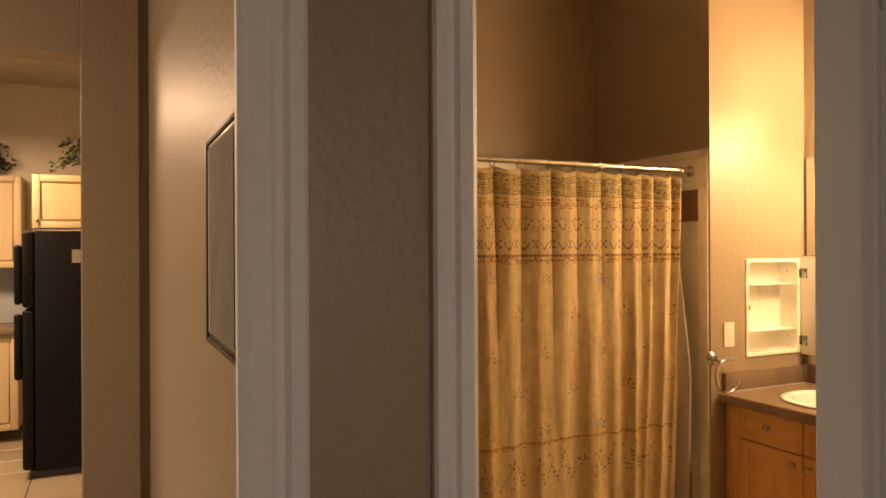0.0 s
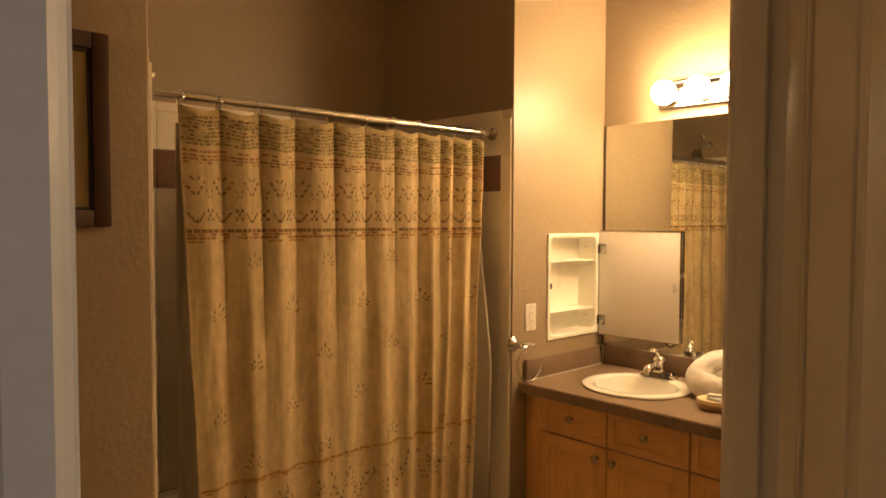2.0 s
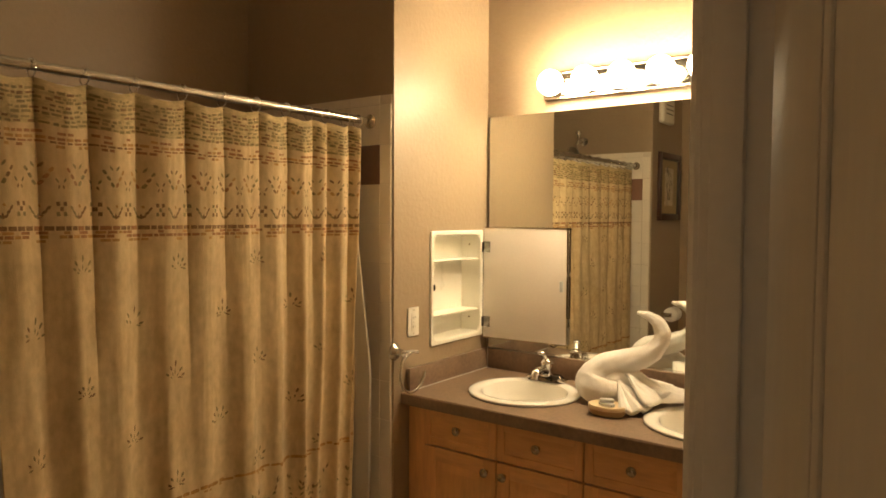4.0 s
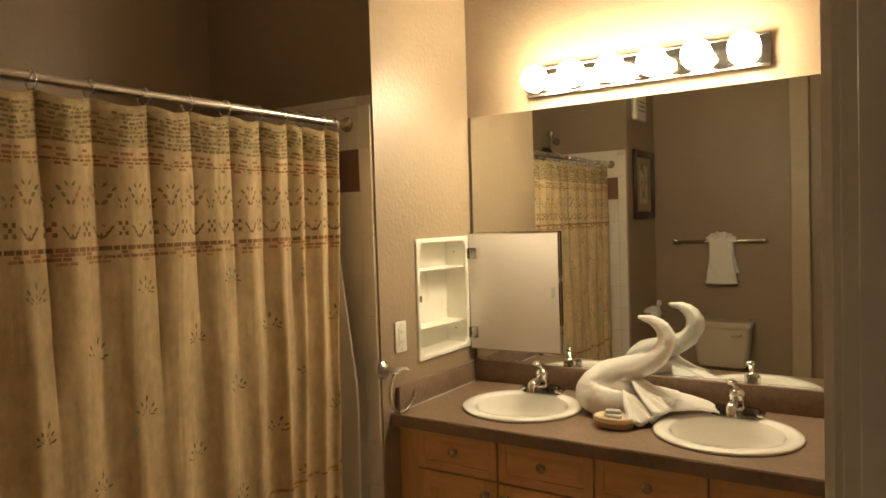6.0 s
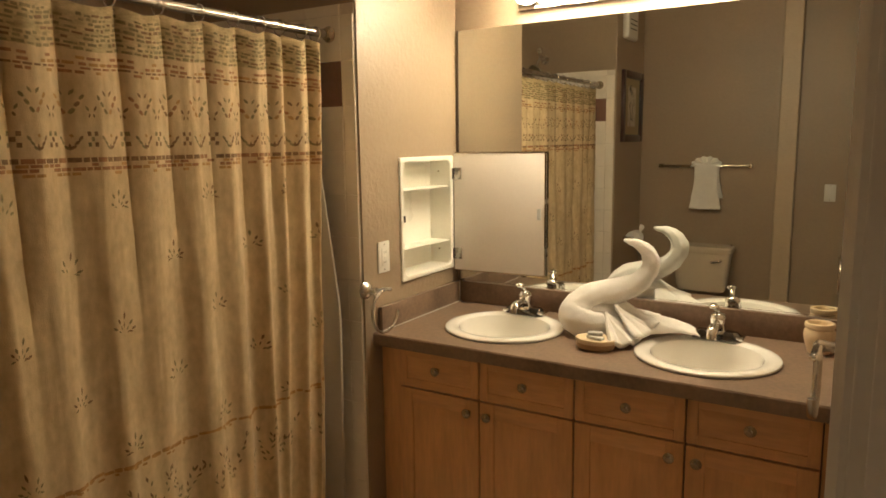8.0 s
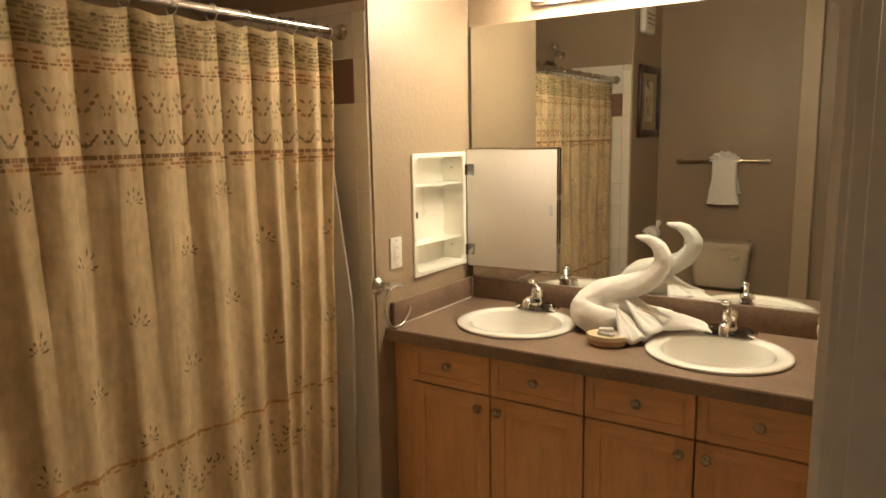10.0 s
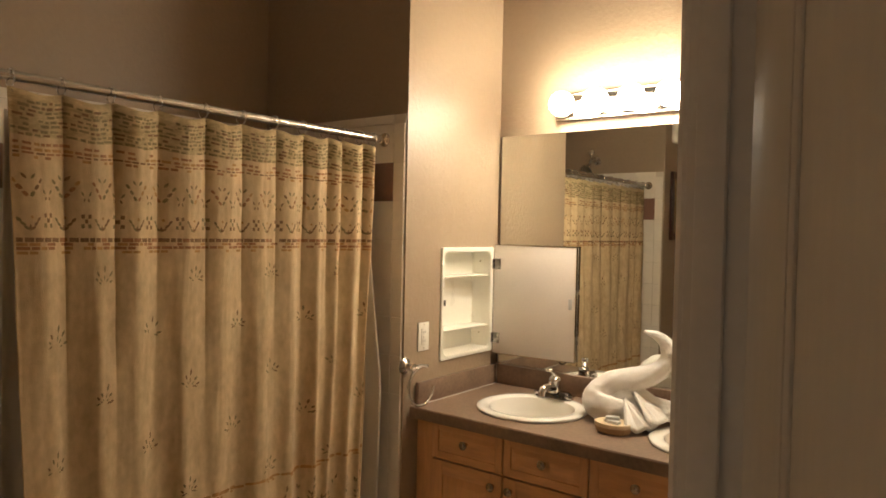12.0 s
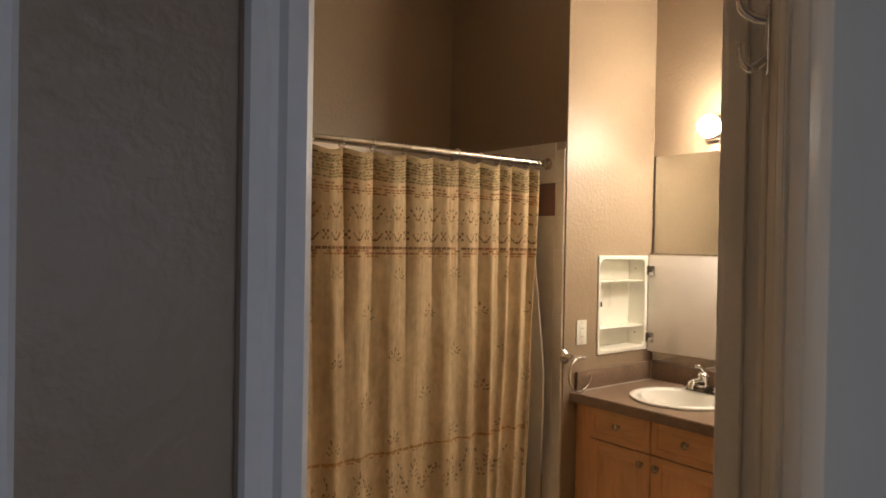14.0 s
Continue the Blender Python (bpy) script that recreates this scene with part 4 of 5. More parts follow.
    # the mosaic band
    for z, hgt, mats, chance in ((1.484, 0.011, (B, R, B), 0.95), (1.473, 0.0075, (O, R), 0.5), (1.463, 0.008, (R, O, R), 0.8), (1.452, 0.007, (O,), 0.3)):
        u = 0.004
        while u < 0.988:
            w = rng.uniform(0.011, 0.026)
            if rng.random() < chance:
                patch(u + w / 2 / span, z, hgt, w, math.pi / 2, rng.choice(mats), 0.0, 3)
            u += (w + 0.003) / span

    def sprig(u, z, s, lean):
        """Five or six leaves spread from one foot."""
        for k in range(-2, 3):
            a = lean + k * 0.50 + rng.uniform(-0.08, 0.08)
            r = s * (0.62, 0.78, 1.0)[2 - abs(k)] * rng.uniform(0.85, 1.1)
            tone = rng.choice((G, B, G))
            patch(u - math.sin(a) * r * 0.80 / span, z + math.cos(a) * r * 0.80, 0.0066, r * 0.32, a, tone, 0.85, 3)
            if rng.random() < 0.75:
                patch(u - math.sin(a) * r * 0.42 / span, z + math.cos(a) * r * 0.42, 0.0040, r * 0.24, a, tone, 0.8, 2)
        for q in (-1, 1):
            if rng.random() < 0.8:
                patch(u + q * 0.34 * s / span, z + 0.10 * s, 0.0052, 0.22 * s, q * 1.2, rng.choice((G, B)), 0.7, 2)

    for row in range(5):
        for k in range(5):
            u = (0.068 if row % 2 else 0.166) + 0.222 * k + rng.uniform(-0.008, 0.008)
            if 0.02 < u < 0.985:
                sprig(u, 1.362 - 0.158 * row + rng.uniform(-0.006, 0.006), rng.uniform(0.054, 0.066), rng.uniform(-0.3, 0.3))
    # low ochre band and the plants under it
    u = 0.004
    while u < 0.988:
        w = rng.uniform(0.014, 0.034)
        patch(u + w / 2 / span, 0.704 + rng.uniform(-0.003, 0.003), rng.uniform(0.008, 0.012), w, math.pi / 2, Y, 0.2, 3)
        if rng.random() < 0.7:
            patch(u + (w / 2 + rng.uniform(-0.008, 0.008)) / span, 0.694 + rng.uniform(-0.003, 0.002), 0.0070, 0.6 * w, math.pi / 2, Y, 0.3, 2)
        u += (w + rng.uniform(-0.002, 0.006)) / span
    # plants: arching stems set with small leaves
    for k in range(17):
        u0 = (k + 0.5) / 17 + rng.uniform(-0.015, 0.015)
        for stem in range(rng.randint(2, 4)):
            lean = rng.uniform(-0.55, 0.55)
            tall = rng.uniform(0.06, 0.15)
            for j in range(int(tall / 0.020)):
                d = 0.02 * (j + 1)
                bend = lean * (0.6 + 0.4 * d / tall)
                uu, zz = u0 - math.sin(bend) * d / span, 0.515 + math.cos(bend) * d
                tone = rng.choice((G, B, G))
                if rng.random() < 0.8:
                    sd = rng.choice((-1, 1))
                    patch(uu + sd * 0.005 / span, zz, 0.0055, rng.uniform(0.010, 0.018), bend - sd * 0.5, tone, 0.8, 2)
            patch(u0 - math.sin(lean) * tall / span, 0.515 + math.cos(lean) * tall, 0.0062, 0.018, lean, B, 0.85, 2)
    part("printed_pattern", b, [M_GREEN, M_BROWN, M_RED, M_ORANGE, M_OCHRE], c, "olive, brown and rust print", smooth=False)
    # hooks
    for u in HOOK_U:
        p = curtain_point(u, CZ1 - 0.012)
        pts = [(p.x, y, z) for _, y, z in ring_points((p.x, 2.730, 1.872), 0.0235, "x", 20, -60, 250)]
        hk = tube(pts, 0.0022, 8)
        tube([pts[0], (p.x, p.y + 0.004, p.z + 0.012), (p.x, p.y - 0.006, p.z)], 0.002, 8, bm=hk)
        part("hook", hk, M_CHROME, c, "chrome curtain hook")


shower_curtain()


def curtain_liner():
    c = thing("curtain_liner", (2.05, 2.79, 0.2), "white vinyl shower curtain liner hanging inside the tub", "curtain liner")
    b = bmesh.new()
    nu, nz = 160, 20
    V = []
    for j in range(nz + 1):
        h = j / nz
        z = 1.80 - 1.63 * h
        r = []
        for i in range(nu + 1):
            u = i / nu
            bulge = 0.006 * math.sin(math.pi * min(1, h * 1.2)) * max(0, u - 0.9) / 0.1
            r.append(b.verts.new((1.404 + (1.262 + bulge) * u, 2.775 + (0.012 + 0.006 * u) * math.sin(2 * math.pi * (14 * u + 9 * max(0, u - 0.9))) + 0.05 * h + 0.012 * math.sin(7 * u + 3 * h) - 0.14 * max(0, u - 0.90) / 0.10 * min(1, 1.9 * h) - (0.03 + 0.05 * h) * max(0, 1 - u / 0.12), z)))
        V.append(r)
    for j in range(nz):
        for i in range(nu):
            b.faces.new((V[j][i], V[j][i + 1], V[j + 1][i + 1], V[j + 1][i]))
    sh = part("sheet", b, M_LINER, c)
    so = sh.modifiers.new("thickness", "SOLIDIFY")
    so.thickness = 0.001
    for k in range(12):
        g = lathe([(0.004, 0.0), (0.008, 0.0), (0.008, 0.002), (0.004, 0.002)], 12, caps=False)
        x = 1.43 + 1.24 * k / 11
        part("grommet", move(g, Matrix.Translation((x, 2.776, 1.785)) @ Matrix.Rotation(radians(90), 4, "X")), M_NICKEL, c)


curtain_liner()

rod = thing("curtain_rod", (2.03, 2.730, 1.879), "chrome tension curtain rod across the bathtub alcove", "curtain rod")
part("tube", tube([(TUB_X0 + 0.008, 2.73, 1.879), (2.05, 2.73, 1.879)], 0.0125, 20), M_SATIN, rod)
part("tube", tube([(2.05, 2.73, 1.879), (TUB_X1 - 0.014, 2.73, 1.879)], 0.0142, 20), M_SATIN, rod)
for x, s in ((TUB_X0 + 0.007, 1), (TUB_X1 - 0.007, -1)):
    fl = lathe([(0.027, 0), (0.027, 0.006), (0.020, 0.014), (0.017, 0.030), (0.0145, 0.032)], 24)
    part("end_cap", move(fl, Matrix.Translation((x, 2.73, 1.879)) @ Matrix.Rotation(radians(90 * s), 4, "Y")), M_NICKEL, rod, "dull metal end cap")


# ---- bathtub and shower ----
def bathtub():
    t = thing("bathtub", (2.03, 3.1, 0), "white alcove bathtub behind the shower curtain", "bathtub")
    x0, x1, y0, y1 = TUB_X0 + 0.008, TUB_X1 - 0.008, 2.74, TUB_Y - 0.008
    b = bmesh.new()
    n = 48

    def ring(fx, fy, z, p):
        out = []
        for k in range(n):
            a = 2 * math.pi * k / n
            c, s = math.cos(a), math.sin(a)
            out.append(b.verts.new(((x0 + x1) / 2 + (x1 - x0) / 2 * fx * math.copysign(abs(c) ** p, c), (y0 + y1) / 2 + (y1 - y0) / 2 * fy * math.copysign(abs(s) ** p, s), z)))
        return out
    rs = [ring(1, 1, 0, 0.12), ring(1, 1, 0.42, 0.12), ring(0.985, 0.97, 0.44, 0.15), ring(0.90, 0.80, 0.44, 0.45), ring(0.88, 0.77, 0.42, 0.45), ring(0.78, 0.62, 0.15, 0.5), ring(0.6, 0.4, 0.09, 0.6)]
    for r, q in zip(rs, rs[1:]):
        for k in range(n):
            b.faces.new((r[k], r[(k + 1) % n], q[(k + 1) % n], q[k]))
    b.faces.new(rs[-1])
    b.faces.new(rs[0][::-1])
    bmesh.ops.recalc_face_normals(b, faces=b.faces)
    part("shell", b, M_PORCELAIN, t)


bathtub()
sh = thing("wall_shower", (TUB_X0, 3.13, 2.07), "chrome shower head on a bent arm above the tile", "shower")
fl = lathe([(0.030, 0), (0.029, 0.004), (0.012, 0.010)], 20)
part("flange", move(fl, Matrix.Translation((TUB_X0, 3.13, 2.07)) @ Matrix.Rotation(radians(90), 4, "Y")), M_CHROME, sh)
part("arm", tube([tuple(p) for p in spline([(TUB_X0, 3.13, 2.07), (TUB_X0 + 0.05, 3.13, 2.088), (TUB_X0 + 0.10, 3.13, 2.07), (TUB_X0 + 0.135, 3.13, 2.03)], 14)], 0.0095, 12), M_CHROME, sh)
hd = lathe([(0.012, 0), (0.014, 0.015), (0.017, 0.03), (0.030, 0.05), (0.042, 0.062), (0.042, 0.070), (0.034, 0.072)], 24)
part("head", move(hd, Matrix.Translation((TUB_X0 + 0.132, 3.13, 2.035)) @ Matrix.Rotation(radians(135), 4, "Y")), M_CHROME, sh)
cap = sphere((TUB_X0 + 0.10, 3.13, 2.125), 0.022, 14, 8)
tube([(TUB_X0 + 0.10, 3.13, 2.088), (TUB_X0 + 0.10, 3.13, 2.125)], 0.008, 10, bm=cap)
part("diverter", cap, M_CHROME, sh)


# ---- towel swan, dish and jar on the worktop ----
def towel_swan():
    s = thing("towel_swan", (3.14, 1.85, 0.84), "white terry towels folded into a swan on the worktop", "folded towel")
    # neck: a rolled towel that lies on the worktop, rises and curls back into a beak
    keys = [(3.150, 1.790, 0.880, 0.038), (3.088, 1.880, 0.892, 0.050), (3.074, 1.936, 0.902, 0.055), (3.090, 1.968, 0.922, 0.058), (3.112, 1.948, 0.952, 0.057),
            (3.128, 1.898, 0.985, 0.050), (3.136, 1.828, 1.010, 0.045), (3.140, 1.765, 1.046, 0.039), (3.142, 1.732, 1.094, 0.032),
            (3.146, 1.738, 1.138, 0.027), (3.150, 1.771, 1.168, 0.021), (3.154, 1.808, 1.178, 0.013), (3.156, 1.826, 1.180, 0.006)]
    keys = [(1.02 * x - 0.018, 1.02 * y - 0.022, 1.02 * z - 0.030, r) for x, y, z, r in keys]
    pts = spline(keys, 170)
    b = bmesh.new()
    tube([tuple(p[:3]) for p in pts], [max(0.004, float(p[3]) * (1 + 0.012 * math.sin(0.11 * i))) for i, p in enumerate(pts)], 48, bm=b)
    wide = Vector((0.50, 0.866, 0.0))
    centre = [Vector(p[:3]) for p in pts]
    for k, v in enumerate(b.verts):
        c = centre[k // 48]
        rise = min(1.0, max(0.0, (c.z - 0.97) / 0.08))
        off = (v.co - c) * (1 + 0.035 * math.sin(3 * 2 * math.pi * (k % 48) / 48 + 0.045 * (k // 48)) + 0.02 * math.sin(7 * 2 * math.pi * (k % 48) / 48 - 0.06 * (k // 48)))
        v.co = c + off
        v.co += (0.30 * rise * wide * off.dot(wide)) - 0.20 * rise * off
        q = v.co
        v.co += 0.0036 * noise.noise_vector(q * 13) + 0.0030 * noise.noise_vector(q * 34) + 0.0014 * noise.noise_vector(q * 75) + 0.0014 * noise.noise_vector(q * 190)
        v.co.z = max(v.co.z, 0.842)
    part("neck_roll", b, M_TOWEL, s)
    # second roll lying beside the neck
    pts = spline([(3.155, 2.000, 0.880, 0.036), (3.170, 1.965, 0.905, 0.050), (3.160, 1.900, 0.922, 0.050), (3.180, 1.830, 0.925, 0.036), (3.170, 1.775, 0.905, 0.025)], 40)
    b = bmesh.new()
    tube([tuple(p[:3]) for p in pts], [float(p[3]) for p in pts], 24, bm=b)
    for v in b.verts:
        v.co += 0.005 * noise.noise_vector(v.co * 22) + 0.002 * noise.noise_vector(v.co * 60)
        v.co.z = max(v.co.z, 0.842)
    part("body_roll", b, M_TOWEL, s)

    def pleats(name, apex, a0, a1, r, z_far, count, lift):
        """A cloth fan of pleats that spreads from apex."""
        b = bmesh.new()
        na, nr = count * 6, 14
        V = []
        for j in range(nr + 1):
            f = j / nr
            row = []
            for i in range(na + 1):
                g = i / na
                a = radians(a0 + (a1 - a0) * g)
                pl = math.sin(2 * math.pi * count * g)
                rr = r * f * (1 + 0.05 * pl)
                x = apex[0] + rr * math.cos(a)
                y = apex[1] + rr * math.sin(a)
                z = apex[2] + (z_far - apex[2]) * f ** 0.8 + lift * f * (0.55 + 0.45 * pl) * (1 - 0.25 * f)
                row.append(b.verts.new((x, y, max(0.8425, z + 0.0025 * noise.noise(Vector((x, y, z)) * 40)))))
            V.append(row)
        for r0, r1 in zip(V, V[1:]):
            for i in range(na):
                b.faces.new((r0[i], r0[i + 1], r1[i + 1], r1[i]))
        bmesh.ops.recalc_face_normals(b, faces=b.faces)
        p = part(name, b, M_TOWEL, s)
        so = p.modifiers.new("thickness", "SOLIDIFY")
        so.thickness, so.offset = 0.014, 0.0
        return p

    pleats("wing_fan", (3.090, 1.862, 0.938), 205, 318, 0.118, 0.848, 4, 0.026)
    pleats("side_fan", (3.125, 1.845, 0.962), 228, 312, 0.125, 0.872, 3, 0.014)
    pleats("back_fan", (3.180, 1.840, 0.950), 245, 340, 0.135, 0.885, 2, 0.028)
    # tail: a loose cloth lying on the worktop
    b = bmesh.new()
    n, k2 = 22, 14
    V = []
    for i in range(n + 1):
        f = i / n
        row = []
        for j in range(k2 + 1):
            g = j / k2 * 2 - 1
            wid = 0.105 * (1 - 0.35 * f) * (0.75 + 0.25 * math.sin(3 * f + 1))
            x = 3.170 + 0.095 * f + g * wid
            y = 1.800 - 0.205 * f + 0.02 * g * f
            z = 0.862 + 0.070 * (1 - f) ** 0.5 * (1 - 0.6 * g * g) + 0.010 * math.sin(9 * g + 4 * f) * (1 - f) + 0.004 * noise.noise(Vector((x, y, 0)) * 30)
            row.append(b.verts.new((x, y, max(0.8435, z))))
        V.append(row)
    for r0, r1 in zip(V, V[1:]):
        for j in range(k2):
            b.faces.new((r0[j], r0[j + 1], r1[j + 1], r1[j]))
    bmesh.ops.recalc_face_normals(b, faces=b.faces)
    p = part("tail_cloth", b, M_TOWEL, s)
    so = p.modifiers.new("thickness", "SOLIDIFY")
    so.thickness, so.offset = 0.005, -1.0


towel_swan()

dish = thing("soap_dish", (2.995, 1.862, 0.84), "oval beige and brown soap dish holding wrapped soap", "soap dish")
part("bowl", lathe([(0.045, 0), (0.052, 0.002), (0.058, 0.012), (0.060, 0.022)], 36, 0.85, 1.1, at=(2.995, 1.862, 0.84)), M_TAN, dish)
part("rim", lathe([(0.060, 0.0221), (0.062, 0.030), (0.060, 0.036), (0.052, 0.036), (0.046, 0.033), (0.004, 0.032)], 36, 0.85, 1.1, at=(2.995, 1.862, 0.84)), M_BEIGE, dish, "pale beige rim")
for k, (dx, dy, dz, rz) in enumerate(((0.006, 0.008, 0.0, 12), (-0.010, -0.004, 0.0, -6), (0.0, 0.002, 0.0115, 20))):
    sp = thing("wrapped_soap", (2.995 + dx, 1.862 + dy, 0.8725 + dz), "small silver-wrapped soap bar lying in the dish", "soap", "soaps in the dish")
    b = move(box(-0.012, 0.012, -0.024, 0.024, 0, 0.011, bevel=0.003), Matrix.Translation((2.995 + dx, 1.862 + dy, 0.8725 + dz)) @ Matrix.Rotation(radians(rz), 4, "Z"))
    part("wrapper", b, M_SOAP, sp)

jar = thing("candle_jar", (3.285, 1.236, 0.84), "beige ceramic jar with a ribbed rim on the worktop", "jar")
part("bowl", lathe([(0.02812, 0), (0.03256, 0.00222), (0.04144, 0.0333), (0.04588, 0.0555), (0.0444, 0.07252), (0.03848, 0.07992)], 36, at=(3.285, 1.236, 0.84)), M_BEIGE, jar)
part("rim", lathe([(0.03848, 0.07992), (0.04292, 0.08288), (0.0444, 0.09028), (0.04292, 0.09768), (0.037, 0.09916), (0.03404, 0.0962), (0.03256, 0.08288), (0.00296, 0.0814)], 36, at=(3.285, 1.236, 0.84)), M_BEIGE, jar)


# ---- toilet side of the bathroom, seen in the mirror ----
def toilet():
    t = thing("toilet", (0.88, 2.127, 0), "bone-coloured porcelain toilet with a closed lid against the wall", "toilet")
    y, x0 = 2.127, WEST + 0.012

    def slab(rings, n=40):
        """rings: (x0, x1, half width, z, squareness)."""
        b = bmesh.new()
        R = []
        for xa, xb, hw, z, p in rings:
            R.append([b.verts.new(((xa + xb) / 2 + (xb - xa) / 2 * math.copysign(abs(math.cos(a)) ** p, math.cos(a)), y + hw * math.copysign(abs(math.sin(a)) ** p, math.sin(a)), z))
                      for a in (2 * math.pi * k / n for k in range(n))])
        for r, q in zip(R, R[1:]):
            for k in range(n):
                b.faces.new((r[k], r[(k + 1) % n], q[(k + 1) % n], q[k]))
        b.faces.new(R[-1])
        b.faces.new(R[0][::-1])
        bmesh.ops.recalc_face_normals(b, faces=b.faces)
        return b
    part("tank", slab([(x0 + 0.03, x0 + 0.150, 0.130, 0.425, 0.45), (x0 + 0.015, x0 + 0.175, 0.158, 0.44, 0.38), (x0 + 0.008, x0 + 0.188, 0.170, 0.475, 0.34), (x0, x0 + 0.200, 0.192, 0.705, 0.28), (x0, x0 + 0.200, 0.192, 0.715, 0.28)]), M_BONE, t)
    part("tank_lid", slab([(x0 - 0.004, x0 + 0.210, 0.198, 0.716, 0.2), (x0 - 0.004, x0 + 0.214, 0.204, 0.724, 0.2), (x0 - 0.004, x0 + 0.212, 0.203, 0.750, 0.22), (x0, x0 + 0.200, 0.190, 0.760, 0.25)]), M_BONE, t)
    lv = tube([(x0 + 0.205, y - 0.140, 0.672), (x0 + 0.222, y - 0.140, 0.672), (x0 + 0.226, y - 0.105, 0.668), (x0 + 0.226, y - 0.075, 0.664)], [0.009, 0.007, 0.006, 0.007], 10)
    part("flush_lever", lv, M_CHROME, t, "chrome flush lever")
    part("bowl", slab([(x0 + 0.10, x0 + 0.50, 0.11, 0.0, 0.6), (x0 + 0.12, x0 + 0.48, 0.095, 0.10, 0.7), (x0 + 0.13, x0 + 0.56, 0.12, 0.22, 0.8), (x0 + 0.10, x0 + 0.66, 0.18, 0.36, 0.85), (x0 + 0.10, x0 + 0.67, 0.185, 0.375, 0.85)]), M_BONE, t)
    part("seat", slab([(x0 + 0.20, x0 + 0.675, 0.187, 0.376, 0.85), (x0 + 0.20, x0 + 0.68, 0.190, 0.385, 0.85), (x0 + 0.20, x0 + 0.675, 0.187, 0.395, 0.85)]), M_BONE, t)
    part("seat_lid", slab([(x0 + 0.20, x0 + 0.672, 0.185, 0.396, 0.85), (x0 + 0.20, x0 + 0.672, 0.184, 0.410, 0.85), (x0 + 0.22, x0 + 0.65, 0.165, 0.416, 0.85)]), M_BONE, t)


toilet()

tb = thing("towel_bar", (WEST, 2.12, 1.33), "square nickel towel bar on the tan wall", "towel bar")
for y in (1.850, 2.460):
    part("bracket", box(WEST + 0.0005, WEST + 0.070, y - 0.011, y + 0.011, 1.309, 1.335, bevel=0.003), M_NICKEL, tb)
part("bar", box(WEST + 0.048, WEST + 0.064, 1.861, 2.449, 1.315, 1.329, bevel=0.002), M_NICKEL, tb)


def hand_towel():
    t = thing("hand_towel", (WEST + 0.056, 2.135, 1.01), "white hand towel folded over the bar with a fanned top", "towel")
    b = bmesh.new()
    y = 2.135
    n, rows = 20, 30
    for side in (1, -1):
        V = []
        for j in range(rows + 1):
            f = j / rows
            z = 1.339 - (0.325 if side > 0 else 0.25) * f
            hw = 0.084 - 0.006 * math.sin(math.pi * min(1, 1.4 * f)) + 0.026 * f ** 3
            row = []
            for i in range(n + 1):
                g = i / n * 2 - 1
                x = WEST + 0.056 + side * (0.014 + 0.010 * min(1, 4 * f) + 0.004 * math.sin(5 * g) * f)
                row.append(b.verts.new((x, y + g * hw, z + 0.004 * g * g)))
            V.append(row)
        for r0, r1 in zip(V, V[1:]):
            for i in range(n):
                b.faces.new((r0[i], r0[i + 1], r1[i + 1], r1[i]))
    bmesh.ops.recalc_face_normals(b, faces=b.faces)
    p = part("folded_cloth", b, M_TOWEL, t)
    so = p.modifiers.new("thickness", "SOLIDIFY")
    so.thickness, so.offset = 0.012, 0
    b = bmesh.new()
    V = []
    for j in range(9):
        f = j / 8
        row = []
        for i in range(61):
            a = radians(-8 + 196 * i / 60)
            pl = math.cos(2 * math.pi * 7 * i / 60)
            r = (0.012 + 0.090 * f) * (1 + 0.07 * pl * f)
            row.append(b.verts.new((WEST + 0.068 + 0.010 * pl * f + 0.008 * f, y + r * math.cos(a), 1.325 + 0.62 * r * math.sin(a))))
        V.append(row)
    for r0, r1 in zip(V, V[1:]):
        for i in range(60):
            b.faces.new((r0[i], r0[i + 1], r1[i + 1], r1[i]))
    bmesh.ops.recalc_face_normals(b, faces=b.faces)
    p = part("fan_fold", b, M_TOWEL, t)
    so = p.modifiers.new("thickness", "SOLIDIFY")
    so.thickness, so.offset = 0.006, 0


hand_towel()

ph = thing("paper_holder", (0.96, CAB_WALL, 0.82), "chrome holder with a toilet roll folded into a rosette", "paper holder")
for x in (0.90, 1.04):
    b = box(x - 0.009, x + 0.009, CAB_WALL - 0.075, CAB_WALL - 0.0005, 0.80, 0.83, bevel=0.004)
    part("post", b, M_CHROME, ph)
part("spindle", tube([(0.909, CAB_WALL - 0.06, 0.815), (1.031, CAB_WALL - 0.06, 0.815)], 0.007, 12), M_CHROME, ph)
tr = thing("toilet_roll", (0.97, CAB_WALL - 0.06, 0.815), "white toilet roll on the holder", "toilet roll")
rl = lathe([(0.02, -0.05), (0.05, -0.05), (0.052, -0.045), (0.052, 0.045), (0.05, 0.05), (0.02, 0.05)], 28)
part("roll", move(rl, Matrix.Translation((0.97, CAB_WALL - 0.06, 0.815)) @ Matrix.Rotation(radians(90), 4, "Y")), M_TOWEL, tr)
fb = bmesh.new()
for k in range(7):
    a = radians(30 + 20 * k)
    tube([(0.97, CAB_WALL - 0.10, 0.86), (0.97 + 0.03 * math.cos(a), CAB_WALL - 0.11, 0.875 + 0.035 * math.sin(a))], [0.006, 0.012], 8, bm=fb)
part("rosette", fb, M_TOWEL, tr)

